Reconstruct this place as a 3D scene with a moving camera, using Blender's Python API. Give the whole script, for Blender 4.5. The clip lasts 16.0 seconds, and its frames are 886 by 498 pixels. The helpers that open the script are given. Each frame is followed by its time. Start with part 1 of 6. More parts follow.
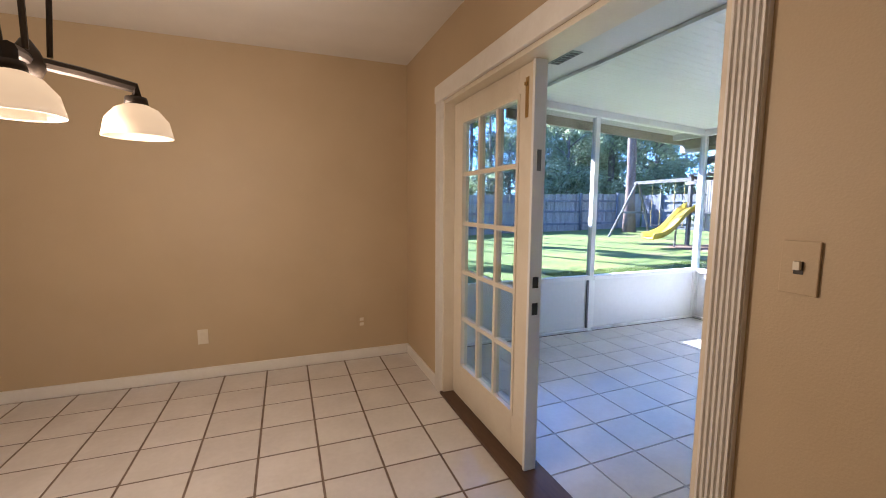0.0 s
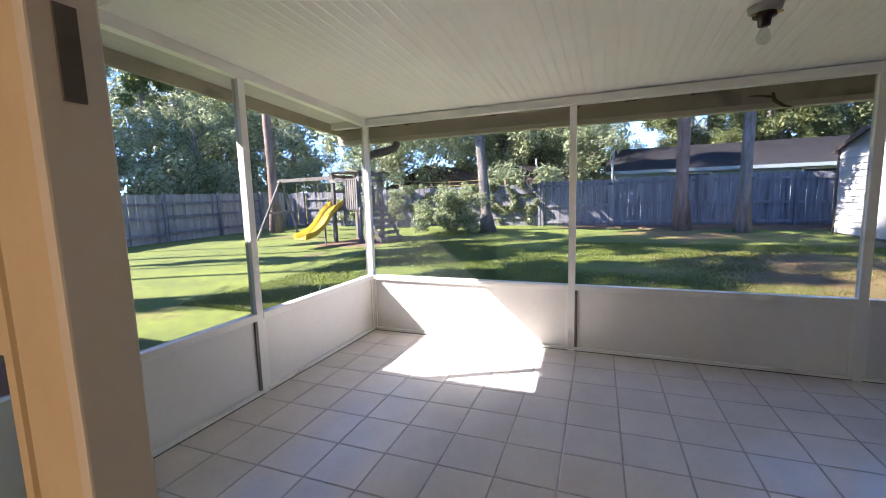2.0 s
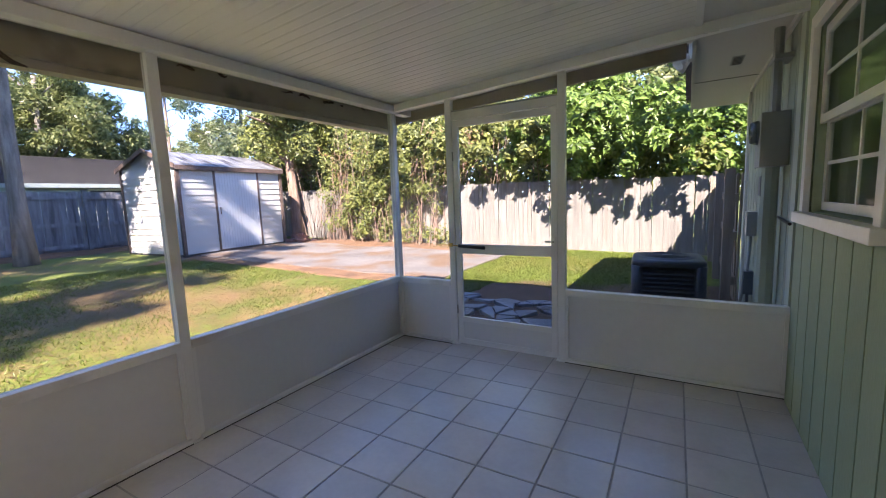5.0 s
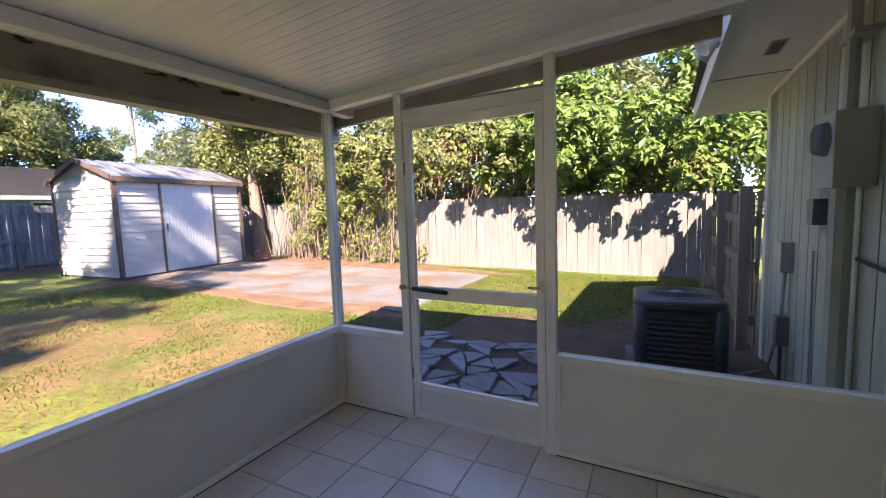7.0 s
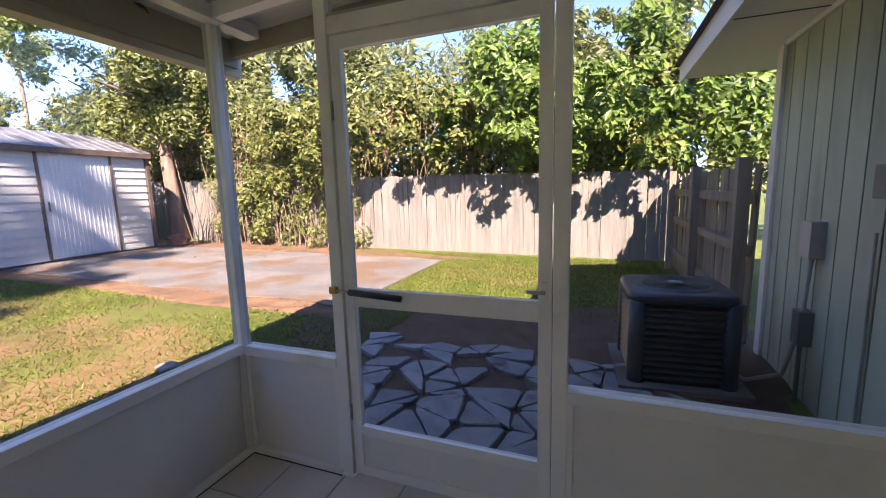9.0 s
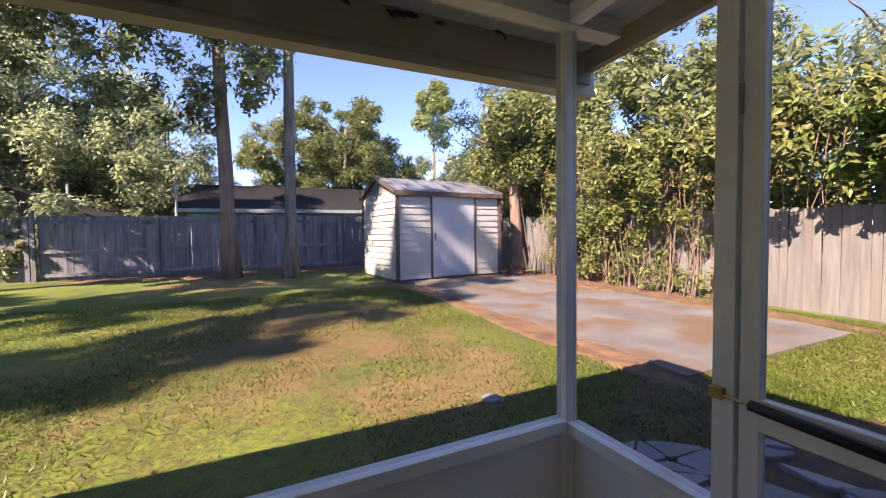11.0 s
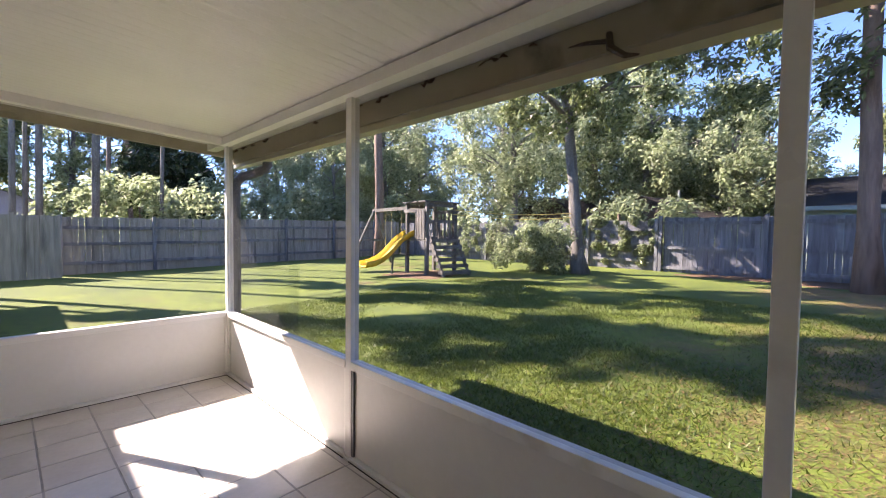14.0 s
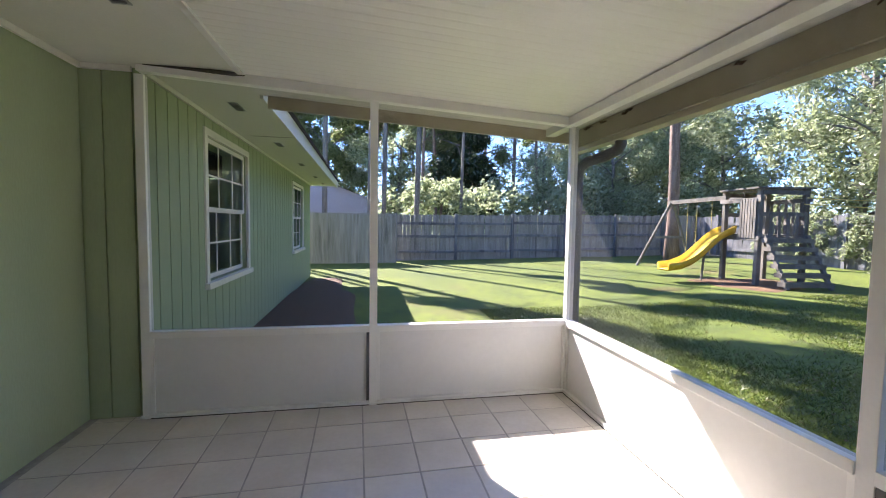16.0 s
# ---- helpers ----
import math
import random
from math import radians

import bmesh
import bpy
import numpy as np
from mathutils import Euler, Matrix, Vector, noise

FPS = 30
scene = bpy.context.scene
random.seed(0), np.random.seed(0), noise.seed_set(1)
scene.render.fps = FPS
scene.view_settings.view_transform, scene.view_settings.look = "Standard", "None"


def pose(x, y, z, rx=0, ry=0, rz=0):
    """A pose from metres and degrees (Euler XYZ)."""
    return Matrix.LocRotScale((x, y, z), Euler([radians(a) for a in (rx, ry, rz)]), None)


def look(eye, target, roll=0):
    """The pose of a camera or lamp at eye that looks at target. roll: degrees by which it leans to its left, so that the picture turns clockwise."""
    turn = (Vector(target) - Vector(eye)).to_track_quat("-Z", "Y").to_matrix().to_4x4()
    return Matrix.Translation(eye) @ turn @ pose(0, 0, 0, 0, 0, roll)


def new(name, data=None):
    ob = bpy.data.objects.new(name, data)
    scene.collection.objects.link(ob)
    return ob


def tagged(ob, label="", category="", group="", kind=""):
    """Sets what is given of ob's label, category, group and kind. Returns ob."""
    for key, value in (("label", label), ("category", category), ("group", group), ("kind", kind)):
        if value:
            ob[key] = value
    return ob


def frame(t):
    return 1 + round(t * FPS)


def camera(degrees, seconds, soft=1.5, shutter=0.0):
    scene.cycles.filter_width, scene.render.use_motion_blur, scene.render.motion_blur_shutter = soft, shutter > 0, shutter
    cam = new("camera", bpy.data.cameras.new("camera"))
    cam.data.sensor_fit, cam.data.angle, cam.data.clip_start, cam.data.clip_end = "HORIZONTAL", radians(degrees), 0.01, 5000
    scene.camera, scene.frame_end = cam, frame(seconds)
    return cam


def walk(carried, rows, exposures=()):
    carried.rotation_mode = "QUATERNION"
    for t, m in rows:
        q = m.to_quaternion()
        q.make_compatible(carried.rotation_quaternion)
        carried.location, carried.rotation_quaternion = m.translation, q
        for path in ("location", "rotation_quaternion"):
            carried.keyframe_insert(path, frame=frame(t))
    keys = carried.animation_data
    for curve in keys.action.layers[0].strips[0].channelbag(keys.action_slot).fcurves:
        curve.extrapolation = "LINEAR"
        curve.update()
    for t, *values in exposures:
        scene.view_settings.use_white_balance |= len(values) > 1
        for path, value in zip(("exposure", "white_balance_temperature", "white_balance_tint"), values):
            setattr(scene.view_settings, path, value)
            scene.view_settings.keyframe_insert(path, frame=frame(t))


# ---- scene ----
cam = camera(94.4, 16.0, soft=1.0)
PATH = [
    (0, (0.465, 0.464, 1.383), (1.178, 2.32, 1.164), 0.3),
    (0.5, (0.605, 0.876, 1.385), (1.734, 2.504, 1.113), -0.9),
    (1, (0.799, 1.221, 1.394), (2.159, 2.663, 1.123), -0.6),
    (1.5, (1.037, 1.474, 1.429), (2.706, 2.55, 1.189), -1.0),
    (2, (1.315, 1.608, 1.426), (3.155, 2.352, 1.182), -1.6),
    (2.5, (1.604, 1.693, 1.426), (3.563, 1.994, 1.156), -1.9),
    (3, (1.879, 1.691, 1.417), (3.844, 1.457, 1.129), -2.0),
    (3.5, (2.171, 1.545, 1.377), (4.026, 0.843, 1.119), -1.5),
    (4, (2.397, 1.42, 1.368), (4.007, 0.261, 1.113), -1.9),
    (4.5, (2.571, 1.273, 1.377), (3.807, -0.274, 1.099), -2.3),
    (4.7, (2.617, 1.194, 1.369), (3.709, -0.459, 1.096), -2.2),
    (6.8, (2.951, 0.201, 1.462), (3.844, -1.578, 1.265), -2.4),
    (7, (2.971, 0.119, 1.461), (3.917, -1.633, 1.271), -2.0),
    (7.5, (3.097, -0.07, 1.442), (4.096, -1.794, 1.271), -1.5),
    (8, (3.222, -0.248, 1.424), (4.036, -2.06, 1.195), -1.7),
    (8.2, (3.249, -0.327, 1.401), (3.915, -2.192, 1.124), -1.5),
    (10.3, (3.763, -0.974, 1.384), (5.083, -2.468, 1.219), -1.1),
    (10.5, (3.81, -0.987, 1.388), (5.323, -2.288, 1.259), -1.0),
    (11, (3.862, -1.016, 1.401), (5.66, -1.889, 1.317), -0.8),
    (11.5, (3.881, -1.011, 1.398), (5.8, -1.569, 1.313), -0.0),
    (12, (3.868, -0.957, 1.407), (5.857, -1.146, 1.314), 0.2),
    (12.5, (3.877, -0.889, 1.409), (5.865, -0.686, 1.316), 0.2),
    (13, (3.849, -0.7, 1.424), (5.748, -0.079, 1.338), 0.3),
    (13.5, (3.797, -0.469, 1.405), (5.507, 0.566, 1.329), 0.4),
    (14, (3.765, -0.225, 1.402), (5.199, 1.167, 1.322), 0.7),
    (14.5, (3.766, 0.03, 1.416), (4.89, 1.683, 1.331), 0.9),
    (15, (3.715, 0.311, 1.395), (4.544, 2.129, 1.296), 1.0),
    (15.5, (3.592, 0.571, 1.406), (4.178, 2.479, 1.285), 1.2),
    (16, (3.511, 0.869, 1.393), (3.876, 2.832, 1.273), 0.9),
]
EXPOSURES = [(0.0, 3.95, 4880, 17), (0.5, 4.05, 5000, 18), (1.0, 3.65, 5350, 19), (1.6, 3.45, 5850, 22), (2.1, 3.25, 6100, 22), (3.0, 3.0, 6200, 23), (4.0, 3.28, 6450, 23), (4.6, 3.4, 6500, 23), (7.0, 3.5, 7100, 27), (8.2, 3.47, 7100, 27), (10.5, 2.78, 7400, 30), (12.5, 2.83, 7250, 29), (14.0, 3.03, 6600, 25), (16.0, 3.13, 6150, 20)]
walk(cam, [(t, look(eye, target, roll)) for t, eye, target, roll in PATH], EXPOSURES)

# ---- world, sun ----
SUN_TO = Vector((-0.57, 1.04, 1.0)).normalized()
world = bpy.data.worlds.new("world")
scene.world = world
world.use_nodes = True
wn = world.node_tree.nodes
sky = wn.new("ShaderNodeTexSky")
sky.sky_type = "NISHITA"
sky.sun_disc = False
sky.air_density, sky.dust_density, sky.ozone_density = 0.5, 0.0, 5.0
sky.sun_elevation = math.asin(SUN_TO.z)
sky.sun_rotation = math.atan2(SUN_TO.x, SUN_TO.y)
wn["Background"].inputs["Strength"].default_value = 0.1
world.node_tree.links.new(sky.outputs[0], wn["Background"].inputs[0])
sun = new("sun", bpy.data.lights.new("sun", "SUN"))
sun.data.energy, sun.data.angle, sun.data.color = 3.0, radians(0.55), (1.0, 0.92, 0.79)
sun.matrix_world = look(SUN_TO * 30, (0, 0, 0))


# ---- materials ----
def surf(name, a, b, scale=6.0, rough=0.6, bump=0.1, metal=0.0, stretch=(1, 1, 1), fine=60.0, vary=0.0, spec=0.5, dirt=None, dirt_scale=1.2, dirt_at=0.58):
    """A surface of two tones mixed by coarse noise, with fine grain, relief and, if asked, stains of a third tone and a shade for each object."""
    m = bpy.data.materials.new(name)
    m.use_nodes = True
    nt = m.node_tree
    n, l = nt.nodes, nt.links
    p = n["Principled BSDF"]
    tc = n.new("ShaderNodeTexCoord")
    mp = n.new("ShaderNodeMapping")
    mp.inputs["Scale"].default_value = stretch
    l.new(tc.outputs["Object"], mp.inputs[0])
    n1 = n.new("ShaderNodeTexNoise")
    n1.inputs["Scale"].default_value = scale
    n1.inputs["Detail"].default_value = 5
    n2 = n.new("ShaderNodeTexNoise")
    n2.inputs["Scale"].default_value = fine
    n2.inputs["Detail"].default_value = 3
    info = n.new("ShaderNodeObjectInfo")
    off = n.new("ShaderNodeVectorMath")
    off.operation = "MULTIPLY_ADD"
    l.new(info.outputs["Random"], off.inputs[0])
    off.inputs[1].default_value = (37, 19, 53)
    l.new(mp.outputs[0], off.inputs[2])
    l.new(off.outputs[0], n1.inputs["Vector"])
    l.new(off.outputs[0], n2.inputs["Vector"])
    add = n.new("ShaderNodeMath")
    add.operation = "MULTIPLY_ADD"
    l.new(n2.outputs["Fac"], add.inputs[0])
    add.inputs[1].default_value = 0.45
    l.new(n1.outputs["Fac"], add.inputs[2])
    ramp = n.new("ShaderNodeValToRGB")
    ramp.color_ramp.elements[0].position, ramp.color_ramp.elements[0].color = 0.5, (*a, 1)
    ramp.color_ramp.elements[1].position, ramp.color_ramp.elements[1].color = 0.95, (*b, 1)
    l.new(add.outputs[0], ramp.inputs[0])
    col = ramp.outputs[0]
    if dirt:
        n3 = n.new("ShaderNodeTexNoise")
        n3.inputs["Scale"].default_value = dirt_scale
        n3.inputs["Detail"].default_value = 7
        l.new(off.outputs[0], n3.inputs["Vector"])
        r3 = n.new("ShaderNodeMapRange")
        r3.inputs[1].default_value, r3.inputs[2].default_value = dirt_at, dirt_at + 0.14
        l.new(n3.outputs["Fac"], r3.inputs[0])
        mx = n.new("ShaderNodeMix")
        mx.data_type = "RGBA"
        l.new(r3.outputs[0], mx.inputs[0])
        l.new(col, mx.inputs[6])
        mx.inputs[7].default_value = (*dirt, 1)
        col = mx.outputs[2]
    if vary:
        hs = n.new("ShaderNodeHueSaturation")
        mr = n.new("ShaderNodeMapRange")
        mr.inputs[3].default_value, mr.inputs[4].default_value = 1 - vary, 1 + vary
        l.new(info.outputs["Random"], mr.inputs[0])
        l.new(mr.outputs[0], hs.inputs["Value"])
        l.new(col, hs.inputs["Color"])
        col = hs.outputs[0]
    l.new(col, p.inputs["Base Color"])
    p.inputs["Metallic"].default_value = metal
    p.inputs["Specular IOR Level"].default_value = spec
    rr = n.new("ShaderNodeMapRange")
    rr.inputs[3].default_value, rr.inputs[4].default_value = max(0.02, rough - 0.1), min(1, rough + 0.1)
    l.new(n1.outputs["Fac"], rr.inputs[0])
    l.new(rr.outputs[0], p.inputs["Roughness"])
    if bump:
        bp = n.new("ShaderNodeBump")
        bp.inputs["Strength"].default_value = bump
        bp.inputs["Distance"].default_value = 0.01
        l.new(add.outputs[0], bp.inputs["Height"])
        l.new(bp.outputs[0], p.inputs["Normal"])
    return m


def leaf_mat(name, a, b, trans=0.35, rough=0.45):
    """Leaves: each one a tone of its own, partly letting light through."""
    m = bpy.data.materials.new(name)
    m.use_nodes = True
    n, l = m.node_tree.nodes, m.node_tree.links
    p = n["Principled BSDF"]
    geo = n.new("ShaderNodeNewGeometry")
    ramp = n.new("ShaderNodeValToRGB")
    ramp.color_ramp.elements[0].color, ramp.color_ramp.elements[1].color = (*a, 1), (*b, 1)
    l.new(geo.outputs["Random Per Island"], ramp.inputs[0])
    l.new(ramp.outputs[0], p.inputs["Base Color"])
    p.inputs["Roughness"].default_value = rough
    tr = n.new("ShaderNodeBsdfTranslucent")
    l.new(ramp.outputs[0], tr.inputs[0])
    mix = n.new("ShaderNodeMixShader")
    mix.inputs[0].default_value = trans
    l.new(p.outputs[0], mix.inputs[1])
    l.new(tr.outputs[0], mix.inputs[2])
    l.new(mix.outputs[0], n["Material Output"].inputs[0])
    return m


def glass_mat(name, tint=(0.9, 0.95, 0.95), mirror=0.09):
    m = bpy.data.materials.new(name)
    m.use_nodes = True
    n, l = m.node_tree.nodes, m.node_tree.links
    n.remove(n["Principled BSDF"])
    t, g, mix, fr = n.new("ShaderNodeBsdfTransparent"), n.new("ShaderNodeBsdfGlossy"), n.new("ShaderNodeMixShader"), n.new("ShaderNodeLayerWeight")
    t.inputs[0].default_value = (*tint, 1)
    g.inputs["Roughness"].default_value = 0.02
    fr.inputs[0].default_value = 0.2
    mr = n.new("ShaderNodeMapRange")
    mr.inputs[3].default_value, mr.inputs[4].default_value = mirror * 0.6, 0.35
    pw = n.new("ShaderNodeMath")
    pw.operation = "POWER"
    pw.inputs[1].default_value = 3.0
    l.new(fr.outputs["Facing"], pw.inputs[0])
    l.new(pw.outputs[0], mr.inputs[0])
    l.new(mr.outputs[0], mix.inputs[0])
    l.new(t.outputs[0], mix.inputs[1])
    l.new(g.outputs[0], mix.inputs[2])
    l.new(mix.outputs[0], n["Material Output"].inputs[0])
    return m


TAN = surf("tan_wall_paint", (0.5, 0.385, 0.225), (0.54, 0.42, 0.25), 2.5, 0.55, 0.12, fine=180)
CEIL = surf("ceiling_paint", (0.72, 0.68, 0.6), (0.78, 0.74, 0.66), 3, 0.8, 0.35, fine=140)
TRIM = surf("white_trim_paint", (0.78, 0.74, 0.66), (0.84, 0.81, 0.74), 8, 0.35, 0.05)
CREAM = surf("cream_door_paint", (0.72, 0.64, 0.49), (0.78, 0.71, 0.56), 7, 0.35, 0.06)
TILE = surf("glazed_floor_tile", (0.6, 0.555, 0.5), (0.69, 0.645, 0.59), 3.5, 0.22, 0.04, fine=35, vary=0.05)
GROUT = surf("brown_grout", (0.13, 0.09, 0.065), (0.22, 0.165, 0.125), 12, 0.9, 0.3)
GROUT_P = surf("grey_grout", (0.3, 0.285, 0.265), (0.42, 0.4, 0.375), 12, 0.9, 0.3)
ALU = surf("white_enamelled_aluminium", (0.76, 0.755, 0.73), (0.82, 0.815, 0.79), 3, 0.32, 0.03, dirt=(0.55, 0.53, 0.48), dirt_scale=2.5, dirt_at=0.62)
PANEL = surf("white_kick_panel", (0.7, 0.695, 0.675), (0.76, 0.755, 0.735), 1.6, 0.38, 0.04, fine=25)
SEAM = surf("dark_joint", (0.06, 0.055, 0.05), (0.1, 0.09, 0.08), 9, 0.8, 0.1)
ROOFPAN = surf("ribbed_roof_pan_enamel", (0.8, 0.79, 0.74), (0.85, 0.84, 0.8), 2, 0.33, 0.03)
FASCIA = surf("weathered_tan_fascia", (0.36, 0.32, 0.235), (0.5, 0.45, 0.34), 3, 0.6, 0.2, dirt=(0.1, 0.085, 0.06), dirt_scale=2.2, dirt_at=0.6)
GUTTER = surf("painted_gutter_metal", (0.55, 0.5, 0.38), (0.64, 0.58, 0.45), 4, 0.45, 0.05, dirt=(0.3, 0.26, 0.2), dirt_scale=4)
DOWNSP = surf("grey_downspout_metal", (0.1, 0.1, 0.105), (0.15, 0.15, 0.155), 5, 0.45, 0.05)
GREEN = surf("sage_green_siding_paint", (0.33, 0.4, 0.24), (0.385, 0.455, 0.285), 2.2, 0.65, 0.25, stretch=(1, 1, 0.25), fine=90)
GREYGREEN = surf("pale_grey_green_siding_paint", (0.37, 0.42, 0.31), (0.46, 0.51, 0.39), 2.2, 0.65, 0.25, stretch=(1, 1, 0.25), fine=90, dirt=(0.27, 0.3, 0.24), dirt_scale=2.4, dirt_at=0.52)
SOFFIT = surf("white_soffit_paint", (0.7, 0.69, 0.63), (0.77, 0.76, 0.7), 2, 0.7, 0.1)
SHINGLE = surf("dark_asphalt_shingle", (0.022, 0.022, 0.025), (0.055, 0.053, 0.056), 5, 0.9, 0.5, vary=0.15)
SHINGLE_B = surf("brown_asphalt_shingle", (0.06, 0.045, 0.04), (0.12, 0.09, 0.08), 5, 0.9, 0.5)
FENCE_N = surf("dry_grey_fence_board", (0.22, 0.205, 0.18), (0.38, 0.355, 0.32), 4, 0.85, 0.5, stretch=(3, 3, 0.35), vary=0.1, dirt=(0.15, 0.14, 0.125), dirt_scale=1.3, dirt_at=0.56)
FENCE = surf("weathered_blue_grey_fence_board", (0.12, 0.12, 0.128), (0.25, 0.25, 0.265), 4, 0.85, 0.5, stretch=(3, 3, 0.35), vary=0.16, dirt=(0.08, 0.08, 0.085), dirt_scale=1.3, dirt_at=0.56)
FENCE_S = surf("pale_sunbleached_fence_board", (0.135, 0.128, 0.118), (0.22, 0.21, 0.197), 4, 0.85, 0.5, stretch=(3, 3, 0.35), vary=0.06, dirt=(0.17, 0.145, 0.125), dirt_scale=1.3, dirt_at=0.55)
FENCE_D = surf("dark_stained_gate_wood", (0.17, 0.135, 0.105), (0.3, 0.25, 0.2), 4, 0.85, 0.5, stretch=(3, 3, 0.35), vary=0.1)
BARK = surf("pine_bark", (0.13, 0.085, 0.065), (0.3, 0.21, 0.165), 5, 0.95, 1.0, stretch=(1.6, 1.6, 0.3), fine=25)
BARK_G = surf("grey_bark", (0.09, 0.08, 0.07), (0.24, 0.22, 0.2), 5, 0.95, 0.9, stretch=(1.6, 1.6, 0.35), fine=25)
CONC = surf("worn_concrete", (0.1, 0.093, 0.09), (0.185, 0.172, 0.168), 1.2, 0.85, 0.4, fine=40, dirt=(0.13, 0.085, 0.055), dirt_scale=1.1, dirt_at=0.47)
STONE = surf("grey_flagstone", (0.14, 0.142, 0.15), (0.29, 0.292, 0.305), 5, 0.75, 0.8, vary=0.2, dirt=(0.085, 0.065, 0.05), dirt_scale=5.0, dirt_at=0.55)
SIDING = surf("white_shed_siding", (0.37, 0.37, 0.355), (0.44, 0.437, 0.42), 2, 0.5, 0.08, dirt=(0.4, 0.39, 0.36), dirt_scale=1.5)
SHEDTRIM = surf("rusty_brown_trim", (0.065, 0.045, 0.038), (0.125, 0.088, 0.072), 6, 0.7, 0.2)
SHEDDOOR = surf("blue_white_shed_door", (0.42, 0.45, 0.48), (0.49, 0.52, 0.545), 2, 0.4, 0.05)
GALV = surf("galvanised_sheet", (0.18, 0.19, 0.21), (0.3, 0.31, 0.33), 3, 0.42, 0.1, metal=0.5, dirt=(0.085, 0.082, 0.085), dirt_scale=1.6, dirt_at=0.48)
YELLOW = surf("yellow_slide_plastic", (0.62, 0.38, 0.02), (0.7, 0.44, 0.03), 3, 0.4, 0.02)
PLAYWOOD = surf("weathered_play_timber", (0.1, 0.088, 0.075), (0.22, 0.2, 0.175), 5, 0.85, 0.4, stretch=(1, 1, 0.5), vary=0.2)
BRONZE = surf("dark_bronze_metal", (0.022, 0.016, 0.012), (0.04, 0.03, 0.022), 9, 0.4, 0.04, metal=0.5)
BRASS = surf("brass", (0.48, 0.33, 0.12), (0.56, 0.4, 0.17), 9, 0.32, 0.03, metal=0.9)
BLACK = surf("black_plastic", (0.012, 0.012, 0.013), (0.025, 0.025, 0.027), 9, 0.45, 0.03)
ACMET = surf("dark_blue_grey_unit_enamel", (0.035, 0.04, 0.05), (0.06, 0.066, 0.08), 4, 0.4, 0.05)
METER = surf("grey_meter_enamel", (0.3, 0.31, 0.29), (0.38, 0.39, 0.36), 5, 0.45, 0.05, dirt=(0.24, 0.23, 0.2), dirt_scale=4)
PLASTIC = surf("ivory_plastic", (0.7, 0.63, 0.48), (0.76, 0.69, 0.54), 6, 0.4, 0.02)
THRESH = surf("dark_wood_threshold", (0.06, 0.03, 0.015), (0.11, 0.06, 0.03), 8, 0.5, 0.15, stretch=(1, 0.2, 1))
ROOM_DARK = surf("dark_room_stand_in", (0.08, 0.075, 0.07), (0.1, 0.095, 0.09), 2, 0.9, 0.0)
NBR_WALL = surf("bluegrey_neighbour_siding", (0.22, 0.27, 0.28), (0.28, 0.33, 0.34), 2, 0.7, 0.2)
NBR_MAUVE = surf("mauve_neighbour_siding", (0.36, 0.32, 0.35), (0.42, 0.38, 0.41), 2, 0.7, 0.2)
LITTER = surf("orange_brown_leaf_litter", (0.075, 0.043, 0.026), (0.21, 0.118, 0.064), 5, 0.95, 1.0, fine=38)
SOIL = surf("brown_soil", (0.06, 0.032, 0.02), (0.13, 0.074, 0.045), 6, 0.95, 0.8, fine=45)
BRICKRED = surf("red_brown_brick", (0.16, 0.075, 0.055), (0.25, 0.13, 0.1), 8, 0.85, 0.4, vary=0.25)
ROCK = surf("pale_rock", (0.17, 0.172, 0.178), (0.28, 0.283, 0.288), 8, 0.8, 0.5)
ROPE = surf("yellow_rope", (0.5, 0.38, 0.1), (0.6, 0.46, 0.16), 20, 0.8, 0.1)
GLASS = glass_mat("window_glass")
PATCHFILM = glass_mat("clear_vinyl_film", (0.95, 0.96, 0.95), 0.04)


def mesh_mat(name, colour, open_share):
    """Woven screen too fine to see: part open, part dull wire."""
    m = bpy.data.materials.new(name)
    m.use_nodes = True
    n, l = m.node_tree.nodes, m.node_tree.links
    p = n["Principled BSDF"]
    p.inputs["Base Color"].default_value = (*colour, 1)
    p.inputs["Roughness"].default_value = 0.6
    t, mix = n.new("ShaderNodeBsdfTransparent"), n.new("ShaderNodeMixShader")
    mix.inputs[0].default_value = open_share
    l.new(p.outputs[0], mix.inputs[1])
    l.new(t.outputs[0], mix.inputs[2])
    l.new(mix.outputs[0], n["Material Output"].inputs[0])
    return m


MESH = mesh_mat("charcoal_insect_mesh", (0.03, 0.03, 0.032), 0.87)
OAKLEAF = leaf_mat("oak_leaves", (0.065, 0.09, 0.028), (0.33, 0.37, 0.165), 0.55, 0.32)
PALELEAF = leaf_mat("grey_green_leaves", (0.15, 0.185, 0.085), (0.5, 0.555, 0.35), 0.74, 0.3)
BRIGHTLEAF = leaf_mat("bright_green_leaves", (0.045, 0.09, 0.013), (0.21, 0.32, 0.065), 0.42)
VINELEAF = leaf_mat("vine_leaves", (0.04, 0.06, 0.014), (0.25, 0.275, 0.075), 0.42)
MAGLEAF = leaf_mat("glossy_magnolia_leaves", (0.025, 0.04, 0.02), (0.07, 0.1, 0.05), 0.1, 0.25)
PINELEAF = leaf_mat("pine_needles", (0.11, 0.155, 0.045), (0.33, 0.39, 0.14), 0.55)
DRYLEAF = leaf_mat("dry_brown_leaves", (0.13, 0.075, 0.035), (0.27, 0.17, 0.08), 0.3)
STRAW = leaf_mat("dry_straw_blades", (0.1, 0.06, 0.025), (0.3, 0.21, 0.1), 0.3)
